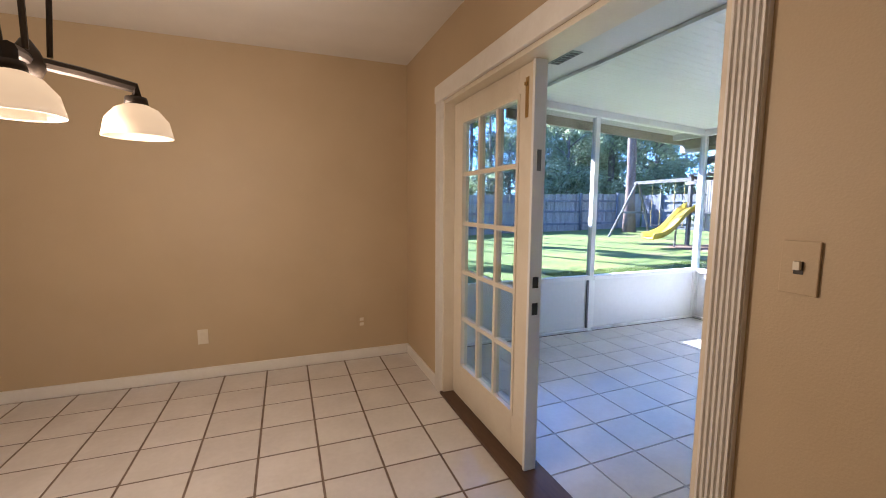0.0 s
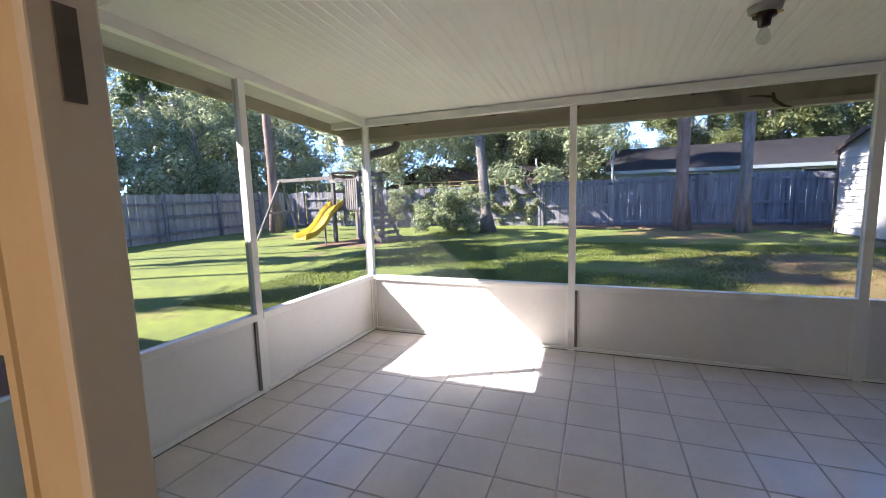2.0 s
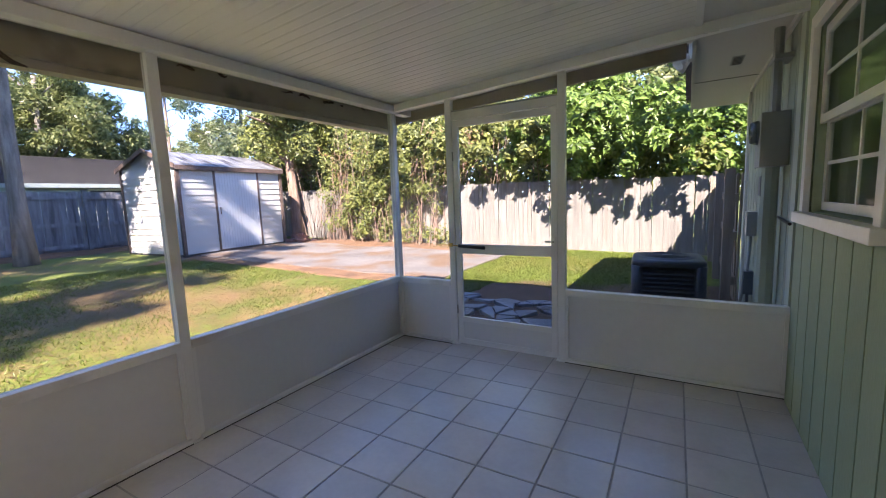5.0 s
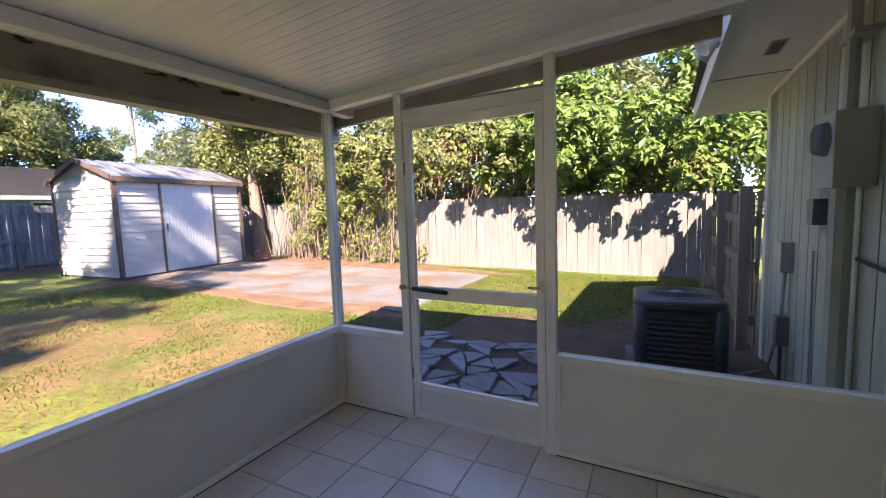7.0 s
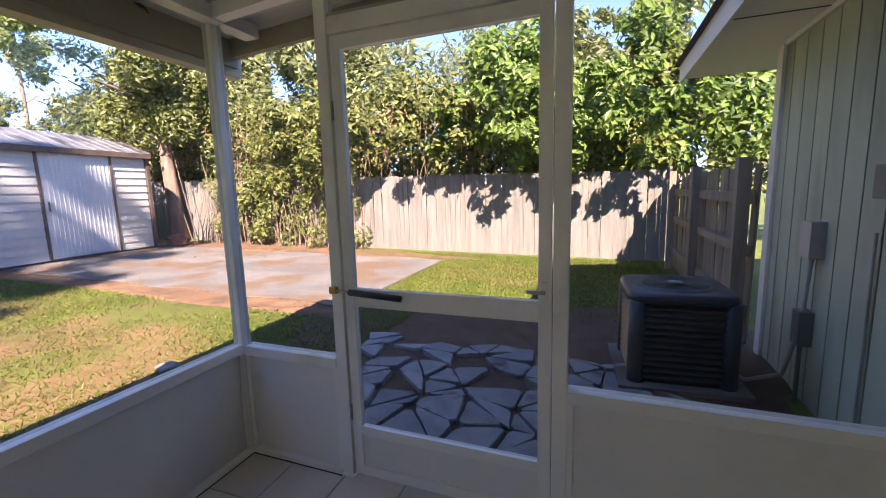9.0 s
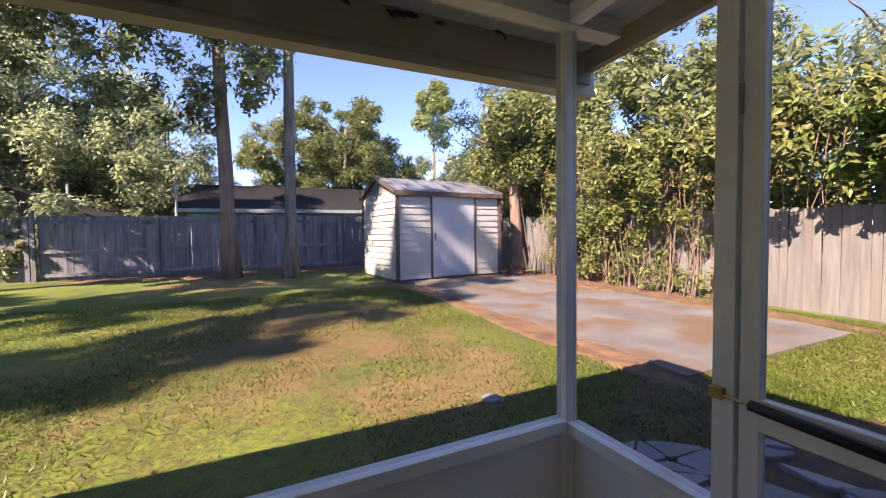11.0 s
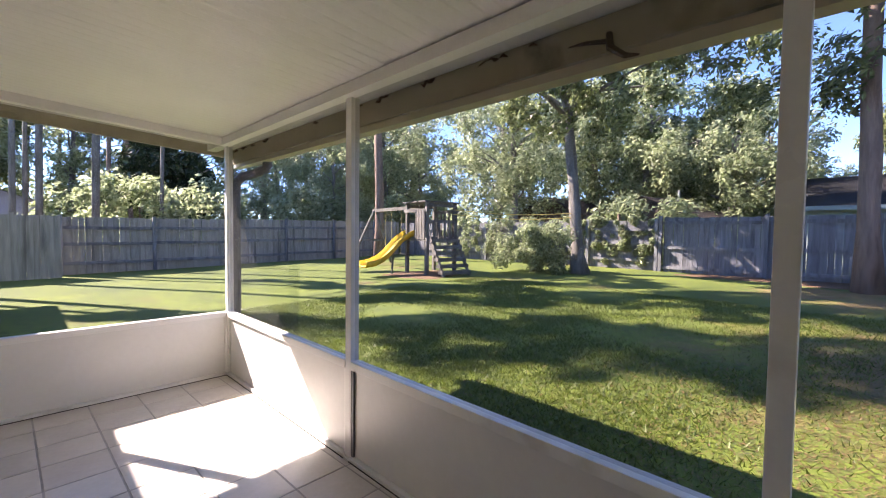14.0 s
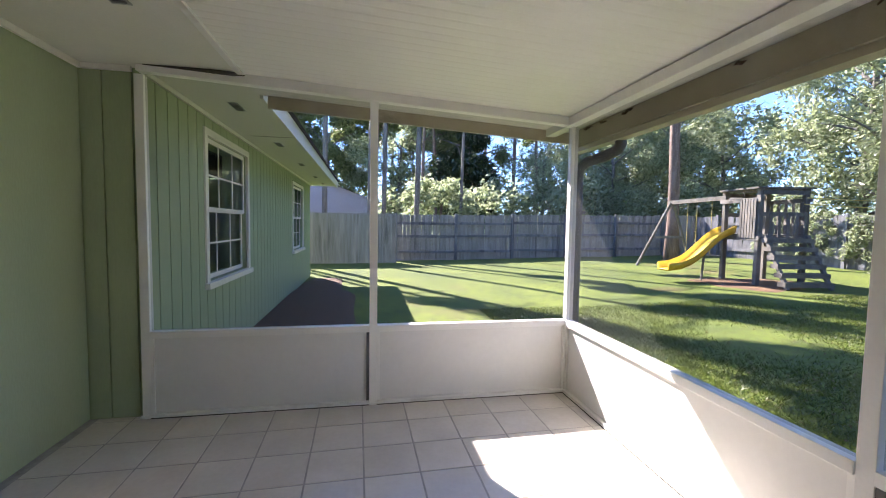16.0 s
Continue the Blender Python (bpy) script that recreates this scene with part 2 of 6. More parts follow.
GRASSBLADE = leaf_mat("grass_blades", (0.045, 0.078, 0.01), (0.195, 0.24, 0.038), 0.45)


def glow_mat(name, colour, strength):
    m = bpy.data.materials.new(name)
    m.use_nodes = True
    p = m.node_tree.nodes["Principled BSDF"]
    p.inputs["Base Color"].default_value = (0.5, 0.43, 0.31, 1)
    p.inputs["Emission Color"].default_value = (*colour, 1)
    p.inputs["Emission Strength"].default_value = strength
    return m


SHADE = glow_mat("lit_frosted_glass", (1.0, 0.6, 0.26), 0.05)


def ground_mat():
    """Lawn: bright and dull green, with dry straw and brown needle litter in drifts."""
    m = surf("lawn", (0.06, 0.095, 0.009), (0.155, 0.195, 0.02), 0.8, 0.95, 1.0, fine=42, dirt=(0.16, 0.1, 0.048), dirt_scale=0.42, dirt_at=0.63)
    n, l = m.node_tree.nodes, m.node_tree.links
    p = n["Principled BSDF"]
    col = p.inputs["Base Color"].links[0].from_socket
    tc = n.new("ShaderNodeTexCoord")
    spots = n.new("ShaderNodeTexNoise")
    spots.inputs["Scale"].default_value, spots.inputs["Detail"].default_value = 9.0, 10
    spots.inputs["Roughness"].default_value = 0.75
    l.new(tc.outputs["Object"], spots.inputs["Vector"])
    r = n.new("ShaderNodeMapRange")
    r.inputs[1].default_value, r.inputs[2].default_value, r.inputs[4].default_value = 0.46, 0.66, 0.85
    l.new(spots.outputs["Fac"], r.inputs[0])
    mx = n.new("ShaderNodeMix")
    mx.data_type = "RGBA"
    l.new(r.outputs[0], mx.inputs[0])
    l.new(col, mx.inputs[6])
    mx.inputs[7].default_value = (0.04, 0.042, 0.018, 1)
    # worn orange-brown needle drifts, thickest in two stretches of the lawn
    last = mx.outputs[2]
    for cx, cy, rx, ry in ((10.0, -1.6, 3.6, 3.2), (7.2, -2.6, 2.0, 1.7), (15.5, -0.6, 2.6, 2.6), (5.2, -7.3, 3.0, 1.6)):
        mp = n.new("ShaderNodeMapping")
        mp.inputs["Location"].default_value = (-cx / rx, -cy / ry, 0)
        mp.inputs["Scale"].default_value = (1 / rx, 1 / ry, 0)
        l.new(tc.outputs["Object"], mp.inputs[0])
        dist = n.new("ShaderNodeVectorMath")
        dist.operation = "LENGTH"
        l.new(mp.outputs[0], dist.inputs[0])
        ns = n.new("ShaderNodeTexNoise")
        ns.inputs["Scale"].default_value, ns.inputs["Detail"].default_value = 1.1, 9
        ns.inputs["Roughness"].default_value = 0.62
        l.new(tc.outputs["Object"], ns.inputs["Vector"])
        ad = n.new("ShaderNodeMath")
        ad.operation = "MULTIPLY_ADD"
        l.new(dist.outputs["Value"], ad.inputs[0])
        ad.inputs[1].default_value = -0.34
        l.new(ns.outputs["Fac"], ad.inputs[2])
        rg = n.new("ShaderNodeMapRange")
        rg.inputs[1].default_value, rg.inputs[2].default_value, rg.inputs[4].default_value = 0.24, 0.44, 0.78
        l.new(ad.outputs[0], rg.inputs[0])
        mm = n.new("ShaderNodeMix")
        mm.data_type = "RGBA"
        l.new(rg.outputs[0], mm.inputs[0])
        l.new(last, mm.inputs[6])
        mm.inputs[7].default_value = (0.21, 0.125, 0.06, 1)
        last = mm.outputs[2]
    l.new(last, p.inputs["Base Color"])
    return m


LAWN = ground_mat()


# ---- building helpers ----
def box(bm, x0, y0, z0, x1, y1, z1):
    v = [bm.verts.new((x, y, z)) for x in (x0, x1) for y in (y0, y1) for z in (z0, z1)]
    for f in ((0, 1, 3, 2), (4, 6, 7, 5), (0, 4, 5, 1), (2, 3, 7, 6), (0, 2, 6, 4), (1, 5, 7, 3)):
        bm.faces.new([v[i] for i in f])
    return v


def boxes(*rows):
    bm = bmesh.new()
    for r in rows:
        box(bm, *r)
    return bm


def bevelled(bm, w=0.004):
    bmesh.ops.bevel(bm, geom=bm.edges[:], offset=w, segments=2, affect="EDGES", profile=0.6)
    return bm


def tube(bm, points, radius, sides=8):
    """A round bar along points; radius is one number or one for each point."""
    rings = []
    for i, p in enumerate(points):
        p = Vector(p)
        d = (Vector(points[min(i + 1, len(points) - 1)]) - Vector(points[max(i - 1, 0)])).normalized()
        a = d.orthogonal().normalized() if not rings else (rings[-1][1] - d * rings[-1][1].dot(d)).normalized()
        b = d.cross(a)
        r = radius[i] if isinstance(radius, (list, tuple)) else radius
        rings.append(([bm.verts.new(p + r * (a * math.cos(k * math.tau / sides) + b * math.sin(k * math.tau / sides))) for k in range(sides)], a))
    for (u, _), (w, _) in zip(rings, rings[1:]):
        for k in range(sides):
            bm.faces.new((u[k], u[(k + 1) % sides], w[(k + 1) % sides], w[k]))
    bm.faces.new(rings[0][0][::-1])
    bm.faces.new(rings[-1][0])
    return bm


def lathe(bm, profile, at=(0, 0, 0), sides=24):
    rings = []
    for r, z in profile:
        rings.append([bm.verts.new((at[0] + r * math.cos(k * math.tau / sides), at[1] + r * math.sin(k * math.tau / sides), at[2] + z)) for k in range(sides)])
    for u, w in zip(rings, rings[1:]):
        for k in range(sides):
            bm.faces.new((u[k], u[(k + 1) % sides], w[(k + 1) % sides], w[k]))
    return bm


def to_mesh(name, bm, material, smooth=False):
    bmesh.ops.recalc_face_normals(bm, faces=bm.faces[:])
    me = bpy.data.meshes.new(name)
    bm.to_mesh(me)
    bm.free()
    me.materials.append(material)
    if smooth:
        me.polygons.foreach_set("use_smooth", [True] * len(me.polygons))
    return me


def part(name, bm, material, parent=None, label="", smooth=False, at=None):
    ob = new(name, to_mesh(name, bm, material, smooth))
    if parent:
        ob.parent = parent
    if at:
        ob.matrix_basis = at
    if label:
        ob["label"] = label
    return ob


def piece(name, me, parent, m):
    ob = new(name, me)
    ob.parent = parent
    ob.matrix_basis = m
    return ob


def thing(name, label, category, group="", at=None, kind=""):
    ob = new(name)
    ob.empty_display_size = 0.1
    if at:
        ob.matrix_basis = at
    return tagged(ob, label, category, group, kind)


def structure(name, bm, material, label="", smooth=False):
    return tagged(part(name, bm, material, None, "", smooth), label, name.split("_")[0], "", "structure")


def ground_z(x, y):
    return -0.08 + 0.0165 * (min(max(x, 3.0), 21.0) - 3.0) + 0.02 * math.sin(x * 0.9 + 1) * math.sin(y * 0.7) * (1 if x > 6 else 0)


def ceil_z(x):
    return 2.27 + 0.0577 * (5.1 - x)


# ---- ground ----
def build_ground():
    n = 90
    xs = sorted(set([-400, -200, -100, -60, -40] + [-30 + i * 1.2 for i in range(n)] + [100, 200, 400]))
    ys = sorted(set([-400, -200, -100, -60] + [-45 + i * 1.2 for i in range(n)] + [80, 120, 200, 400]))
    verts = []
    for x in xs:
        for y in ys:
            z = ground_z(x, y)
            if -8 < x < 5.3 and -2.4 < y < 4.2:
                z = -0.12
            verts.append((x, y, z))
    k = len(ys)
    faces = [(i * k + j, (i + 1) * k + j, (i + 1) * k + j + 1, i * k + j + 1) for i in range(len(xs) - 1) for j in range(k - 1)]
    me = bpy.data.meshes.new("ground")
    me.from_pydata(verts, [], faces)
    me.polygons.foreach_set("use_smooth", [True] * len(me.polygons))
    me.materials.append(LAWN)
    return tagged(new("ground", me), "green lawn with dry patches and fallen pine needles", "lawn", "", "structure")


build_ground()

# ---- interior room ----
XI, XO = 1.50, 1.62
structure("floor_room", boxes((-3.2, -2.8, -0.12, XI, 4.06, -0.003)), GROUT, "cream ceramic tile floor with dark grout in the dining room")
floor_room = bpy.data.objects["floor_room"]
structure("wall_north_room", boxes((-3.2, 4.06, -0.1, XI, 4.18, 2.62)), TAN, "tan painted dining room wall")
structure("wall_west_room", boxes((-3.32, -2.92, -0.1, -3.2, 4.18, 2.62)), TAN, "tan painted wall")
structure("wall_south_room", boxes((-3.2, -2.92, -0.1, XI, -2.8, 2.62)), TAN, "tan painted wall")
DY0, DY1, DZ = 1.19, 3.16, 2.08
structure("wall_east_room", boxes((XI, -2.92, -0.1, 1.56, DY0, 2.62), (XI, DY1, -0.1, 1.56, 4.18, 2.62), (XI, DY0, DZ, 1.56, DY1, 2.62)), TAN, "tan painted wall around the glazed doorway")
structure("ceiling_room", boxes((-3.32, -2.92, 2.58, 1.56, 4.18, 2.65)), CEIL, "white painted ceiling")
structure("baseboard_north", bevelled(boxes((-3.2, 4.045, 0.0, XI - 0.015, 4.06, 0.085)), 0.003), TRIM, "white baseboard")
structure("baseboard_east", bevelled(boxes((XI - 0.015, DY1 + 0.1, 0.0, XI, 4.06, 0.085)), 0.003), TRIM, "white baseboard")
structure("baseboard_east_south", bevelled(boxes((XI - 0.015, -2.8, 0.0, XI, DY0 - 0.115, 0.085)), 0.003), TRIM, "white baseboard")


def fluted(y0, y1, z1):
    """Door casing with five upright flutes."""
    bm = boxes((XI - 0.014, y0, 0, XI, y1, z1))
    n = 6
    w = (y1 - y0) / n
    for i in range(n):
        box(bm, XI - 0.022, y0 + i * w + 0.004, 0.0, XI - 0.013, y0 + (i + 1) * w - 0.004, z1)
    return bm


structure("trim_door_south", fluted(DY0 - 0.085, DY0, DZ + 0.0), TRIM, "white fluted door casing")
structure("trim_door_north", fluted(DY1, DY1 + 0.1, DZ + 0.0), TRIM, "white fluted door casing")
structure("trim_door_head", bevelled(boxes((XI - 0.026, DY0 - 0.125, DZ, XI, DY1 + 0.115, DZ + 0.115)), 0.006), TRIM, "white door head casing")
structure("trim_jamb", boxes((XI, DY0 - 0.001, 0, 1.66, DY0 + 0.025, DZ), (XI, DY1 - 0.025, 0, 1.66, DY1 + 0.001, DZ), (XI, DY0 + 0.025, DZ - 0.025, 1.66, DY1 - 0.025, DZ + 0.001)), CREAM, "cream painted door jambs")
structure("trim_threshold", bevelled(boxes((XI - 0.02, DY0 + 0.0, -0.01, 1.68, DY1 - 0.0, 0.018)), 0.005), THRESH, "dark brown wooden threshold")
for hz in (0.28, 1.05, 1.82):
    hinge = tagged(part("hinge", bevelled(boxes((1.60, DY0 + 0.0252, hz - 0.05, 1.645, DY0 + 0.029, hz + 0.05)), 0.001), BRASS), "brass hinge leaf screwed to the cream jamb", "hinge", "jamb hinges")
    for k in (-0.032, 0.0, 0.032):
        part("screw", lathe(bmesh.new(), [(0.0, 0.002), (0.004, 0.0015), (0.005, 0.0)], sides=8), BRONZE, hinge, "", False, pose(1.622, DY0 + 0.029, hz + k, -90, 0, 0))


def french_leaf():
    x0, x1, y0, y1, z0, z1 = 1.574, 1.619, 2.165, 3.132, 0.022, 2.052
    gy0, gy1, gz0, gz1 = y0 + 0.145, y1 - 0.145, 0.27, 1.905
    door = thing("door_1", "cream painted glazed door leaf with fifteen panes, closed", "door", kind="structure")
    part("stile", bevelled(boxes((x0, y0, z0, x1, gy0, z1)), 0.003), CREAM, door)
    part("stile", bevelled(boxes((x0, gy1, z0, x1, y1, z1)), 0.003), CREAM, door)
    part("bottom_rail", boxes((x0, gy0, z0, x1, gy1, gz0)), CREAM, door)
    part("top_rail", boxes((x0, gy0, gz1, x1, gy1, z1)), CREAM, door)
    part("astragal", bevelled(boxes((x0 - 0.012, y0 - 0.018, z0, x1 + 0.012, y0 + 0.002, z1)), 0.003), ALU, door, "white astragal strip on the door edge")
    part("upper_keeper", bevelled(boxes((1.585, y0 - 0.021, 1.54, 1.607, y0 - 0.017, 1.64)), 0.001), DOWNSP, door, "dark bolt keeper plate on the door edge")
    m = 0.026
    for i in range(1, 3):
        y = gy0 + (gy1 - gy0) * i / 3
        part("muntin", boxes((x0 + 0.004, y - m / 2, gz0, x1 - 0.004, y + m / 2, gz1)), CREAM, door)
    for j in range(1, 5):
        z = gz0 + (gz1 - gz0) * j / 5
        for i in range(3):
            a, b = gy0 + (gy1 - gy0) * i / 3, gy0 + (gy1 - gy0) * (i + 1) / 3
            part("muntin", boxes((x0 + 0.004, a + (m / 2 if i else 0), z - m / 2, x1 - 0.004, b - (m / 2 if i < 2 else 0), z + m / 2)), CREAM, door)
    part("glazing_bead", boxes((x0 - 0.006, gy0 - 0.02, gz0 - 0.02, x0, gy1 + 0.02, gz0), (x0 - 0.006, gy0 - 0.02, gz1, x0, gy1 + 0.02, gz1 + 0.02), (x0 - 0.006, gy0 - 0.02, gz0, x0, gy0, gz1), (x0 - 0.006, gy1, gz0, x0, gy1 + 0.02, gz1)), CREAM, door)
    for i in range(3):
        for j in range(5):
            a, b = gy0 + (gy1 - gy0) * i / 3, gy0 + (gy1 - gy0) * (i + 1) / 3
            c, d = gz0 + (gz1 - gz0) * j / 5, gz0 + (gz1 - gz0) * (j + 1) / 5
            ob = part("pane", boxes((1.594, a, c, 1.599, b, d)), GLASS, door)
            ob.visible_shadow = False
    part("latch_plate", bevelled(boxes((1.58, y0 - 0.021, 0.84, 1.612, y0 - 0.017, 0.90)), 0.001), BLACK, door, "black latch plate on the door edge")
    part("deadbolt_plate", bevelled(boxes((1.58, y0 - 0.021, 0.975, 1.612, y0 - 0.017, 1.03)), 0.001), BLACK, door, "black deadbolt plate on the door edge")
    part("flush_bolt", bevelled(boxes((x0 - 0.004, y0 + 0.05, 1.80, x0 + 0.001, y0 + 0.075, 1.99)), 0.001), BRASS, door, "brass surface bolt")
    part("bolt_knob", boxes((x0 - 0.016, y0 + 0.056, 1.95, x0 - 0.003, y0 + 0.069, 1.965)), BRASS, door, "brass bolt knob")


french_leaf()


def wall_plate(kind, m, label, plate=None):
    ob = thing(kind, label, kind.replace("_", " "), at=m)
    part("cover_plate", bevelled(boxes((-0.036, -0.007, -0.058, 0.036, 0.0, 0.058)), 0.002), plate or PLASTIC, ob)
    if kind == "light_switch":
        part("toggle", boxes((-0.006, -0.018, -0.004, 0.006, -0.006, 0.014)), PLASTIC, ob)
        part("toggle_slot", boxes((-0.009, -0.0085, -0.014, 0.009, -0.0068, 0.014)), SEAM, ob, "dark toggle slot")
    else:
        for s in (-0.022, 0.022):
            part("socket", bevelled(boxes((-0.017, -0.0095, s - 0.014, 0.017, -0.006, s + 0.014)), 0.002), PLASTIC, ob)
    return ob


wall_plate("light_switch", pose(XI, 1.005, 1.25, 0, 0, -90), "toggle light switch with a tan painted plate", TAN)
wall_plate("power_outlet", pose(-0.17, 4.06, 0.335, 0, 0, 0), "ivory power outlet on the tan wall")
wall_plate("power_outlet", pose(1.07, 4.06, 0.335, 0, 0, 0), "tan painted power outlet on the tan wall", TAN)


def chandelier(cx, cy, zc):
    ob = thing("chandelier", "dark bronze chandelier with three lit frosted glass shades", "chandelier", at=pose(cx, cy, 0))
    part("stem", tube(bmesh.new(), [(0, 0, zc - 0.02), (0, 0, zc + 0.4), (0, 0, 2.53)], 0.009), BRONZE, ob)
    part("canopy", lathe(bmesh.new(), [(0.0, 2.535), (0.05, 2.54), (0.065, 2.58)]), BRONZE, ob, "", True)
    part("hub", lathe(bmesh.new(), [(0.0, zc - 0.06), (0.03, zc - 0.045), (0.045, zc - 0.01), (0.03, zc + 0.03), (0.012, zc + 0.06)]), BRONZE, ob, "", True)
    bm = bmesh.new()
    for k in range(4):
        a = k * math.tau / 4 + 0.4
        tube(bm, [(0.05 * math.cos(a), 0.05 * math.sin(a), zc + 0.02), (0.06 * math.cos(a), 0.06 * math.sin(a), zc + 0.2), (0.045 * math.cos(a), 0.045 * math.sin(a), zc + 0.4)], 0.008, 6)
    part("cage", bm, BRONZE, ob, "bronze uprights round the stem")
    for k in (0, 2, 3):
        a = radians(16) + k * math.tau / 4
        c, s = math.cos(a), math.sin(a)
        arm = part("arm", tube(bmesh.new(), [(0.02 * c, 0.02 * s, zc), (0.12 * c, 0.12 * s, zc - 0.012), (0.25 * c, 0.25 * s, zc - 0.035), (0.25 * c, 0.25 * s, zc - 0.07)], 0.018), BRONZE, ob)
        part("socket_cup", lathe(bmesh.new(), [(0.0, 0.0), (0.03, -0.005), (0.034, -0.03), (0.02, -0.035)], (0.25 * c, 0.25 * s, zc - 0.06)), BRONZE, arm, "", True)
        part("shade", lathe(bmesh.new(), [(0.03, 0.0), (0.06, -0.015), (0.088, -0.05), (0.1, -0.105), (0.096, -0.105), (0.084, -0.05), (0.055, -0.018), (0.02, -0.008)], (0.25 * c, 0.25 * s, zc - 0.088)), SHADE, arm, "lit frosted glass bell shade", True)
    lamp = new("chandelier_light", bpy.data.lights.new("chandelier_light", "POINT"))
    lamp.data.energy, lamp.data.color, lamp.data.shadow_soft_size = 4.2, (1.0, 0.7, 0.4), 0.12
    lamp.matrix_world = pose(cx, cy, zc - 0.24)


chandelier(-0.22, 2.06, 1.79)

# ---- porch ----
structure("floor_porch", boxes((1.5 + 0.06, -2.3, -0.14, 5.3, 4.1, -0.003)), GROUT_P, "cream ceramic tile porch floor")
floor_porch = bpy.data.objects["floor_porch"]
XF, YN, YS = 5.14, 4.0, -2.2

# house walls with board-and-batten faces
structure("wall_house_recess", boxes((1.562, 0.9, -0.1, XO, DY0 - 0.0, 2.46), (1.562, DY1, -0.1, XO, 4.06, 2.46), (1.562, DY0, DZ, XO, DY1, 2.46)), GREEN, "sage green painted board siding")
structure("wall_house_porch", boxes((1.562, -0.9, -0.14, 2.09, 0.9, 2.46), (1.562, -1.95, -0.14, 2.09, -0.9, 1.22), (1.562, -1.95, 2.2, 2.09, -0.9, 2.46), (1.562, -2.2, -0.14, 2.09, -1.95, 2.46)), GREEN, "sage green painted board siding")
structure("wall_house_south", boxes((1.562, -4.76, -0.2, 2.09, -2.2, 2.46)), GREYGREEN, "pale grey-green vertical board siding")
wall_n = structure("wall_house_north", boxes((1.7, 4.06, -0.2, 1.97, 5.2, 2.46), (1.7, 5.23, -0.2, 1.97, 6.55, 0.79), (1.7, 5.2, 2.21, 1.97, 6.55, 2.46), (1.7, 6.55, -0.2, 1.97, 9.85, 2.46), (1.7, 9.85, -0.2, 1.97, 11.2, 0.79), (1.7, 9.85, 2.18, 1.97, 11.2, 2.46), (1.7, 11.2, -0.2, 1.97, 12.5, 2.46), (-3.3, 4.19, -0.2, 1.62, 4.3, 2.46)), GREEN, "sage green vertical board siding with windows")
structure("wall_house_end", boxes((-8, 12.4, -0.2, 1.7, 12.5, 2.46), (-8, -4.76, -0.2, 1.56, -4.66, 2.46), (-8, -4.66, -0.2, -7.9, 12.4, 2.46)), GREEN, "sage green house walls")


def grooves(wall, rows, z0, z1, axis="y", mat=None):
    """Upright battens standing proud of a wall."""
    for i, (px, py) in enumerate(rows):
        if axis == "y":
            part("batten", boxes((px, py - 0.005, z0, px + 0.003, py + 0.005, z1)), SEAM, wall)
        else:
            part("batten", boxes((px - 0.005, py - 0.003, z0, px + 0.005, py, z1)), SEAM, wall)


def boards(wall, x, ys, spans, mat):
    """Siding boards 12 mm proud with gaps between them; spans are the stretches in z."""
    for a, b in zip(ys, ys[1:]):
        for z0, z1 in spans(0.5 * (a + b)):
            part("board", boxes((x, a + 0.007, z0, x + 0.022, b - 0.007, z1)), mat, wall)


def run(a, b, w):
    n = max(1, round((b - a) / w))
    return [a + (b - a) * i / n for i in range(n + 1)]


obj = bpy.data.objects
boards(obj["wall_house_south"], 2.09, run(-4.7, -2.23, 0.2), lambda y: [(-0.1, 2.42)], GREYGREEN)
boards(obj["wall_house_porch"], 2.09, run(-2.17, 0.9, 0.2), lambda y: [(0.0, 1.17), (2.27, 2.42)] if -2.0 < y < -0.85 else [(0.0, 2.42)], GREEN)
boards(wall_n, 1.97, run(4.06, 5.17, 0.2) + run(5.17, 6.65, 0.2)[1:] + run(6.65, 9.79, 0.2)[1:] + run(9.79, 11.26, 0.2)[1:] + run(11.26, 12.5, 0.2)[1:],
       lambda y: [(-0.1, 0.72), (2.26, 2.42)] if 5.17 < y < 6.65 or 9.79 < y < 11.26 else [(-0.1, 2.42)], GREEN)
jog = structure("wall_house_jog", boxes((XO, 4.05, -0.1, 1.70, 4.12, 2.46)), GREEN, "sage green siding of the wall return")
part("board", boxes((XO + 0.02, 4.038, 0.0, 1.76, 4.05, 2.42)), GREEN, jog)
part("board", boxes((1.772, 4.038, 0.0, 1.94, 4.05, 2.42)), GREEN, jog)
part("board", boxes((1.70, 4.05, -0.1, 1.94, 4.06, 2.42)), GREEN, jog)
structure("trim_corner_south", bevelled(boxes((2.04, -4.78, -0.15, 2.115, -4.70, 2.42)), 0.003), SOFFIT, "white corner board")
structure("trim_casing_outside", boxes((1.622, DY1, 0.0, 1.65, DY1 + 0.06, DZ + 0.06), (1.622, DY0 - 0.06, 0.0, 1.65, DY0, DZ + 0.06), (1.622, DY0, DZ, 1.65, DY1, DZ + 0.06)), CREAM, "cream outside door casing")


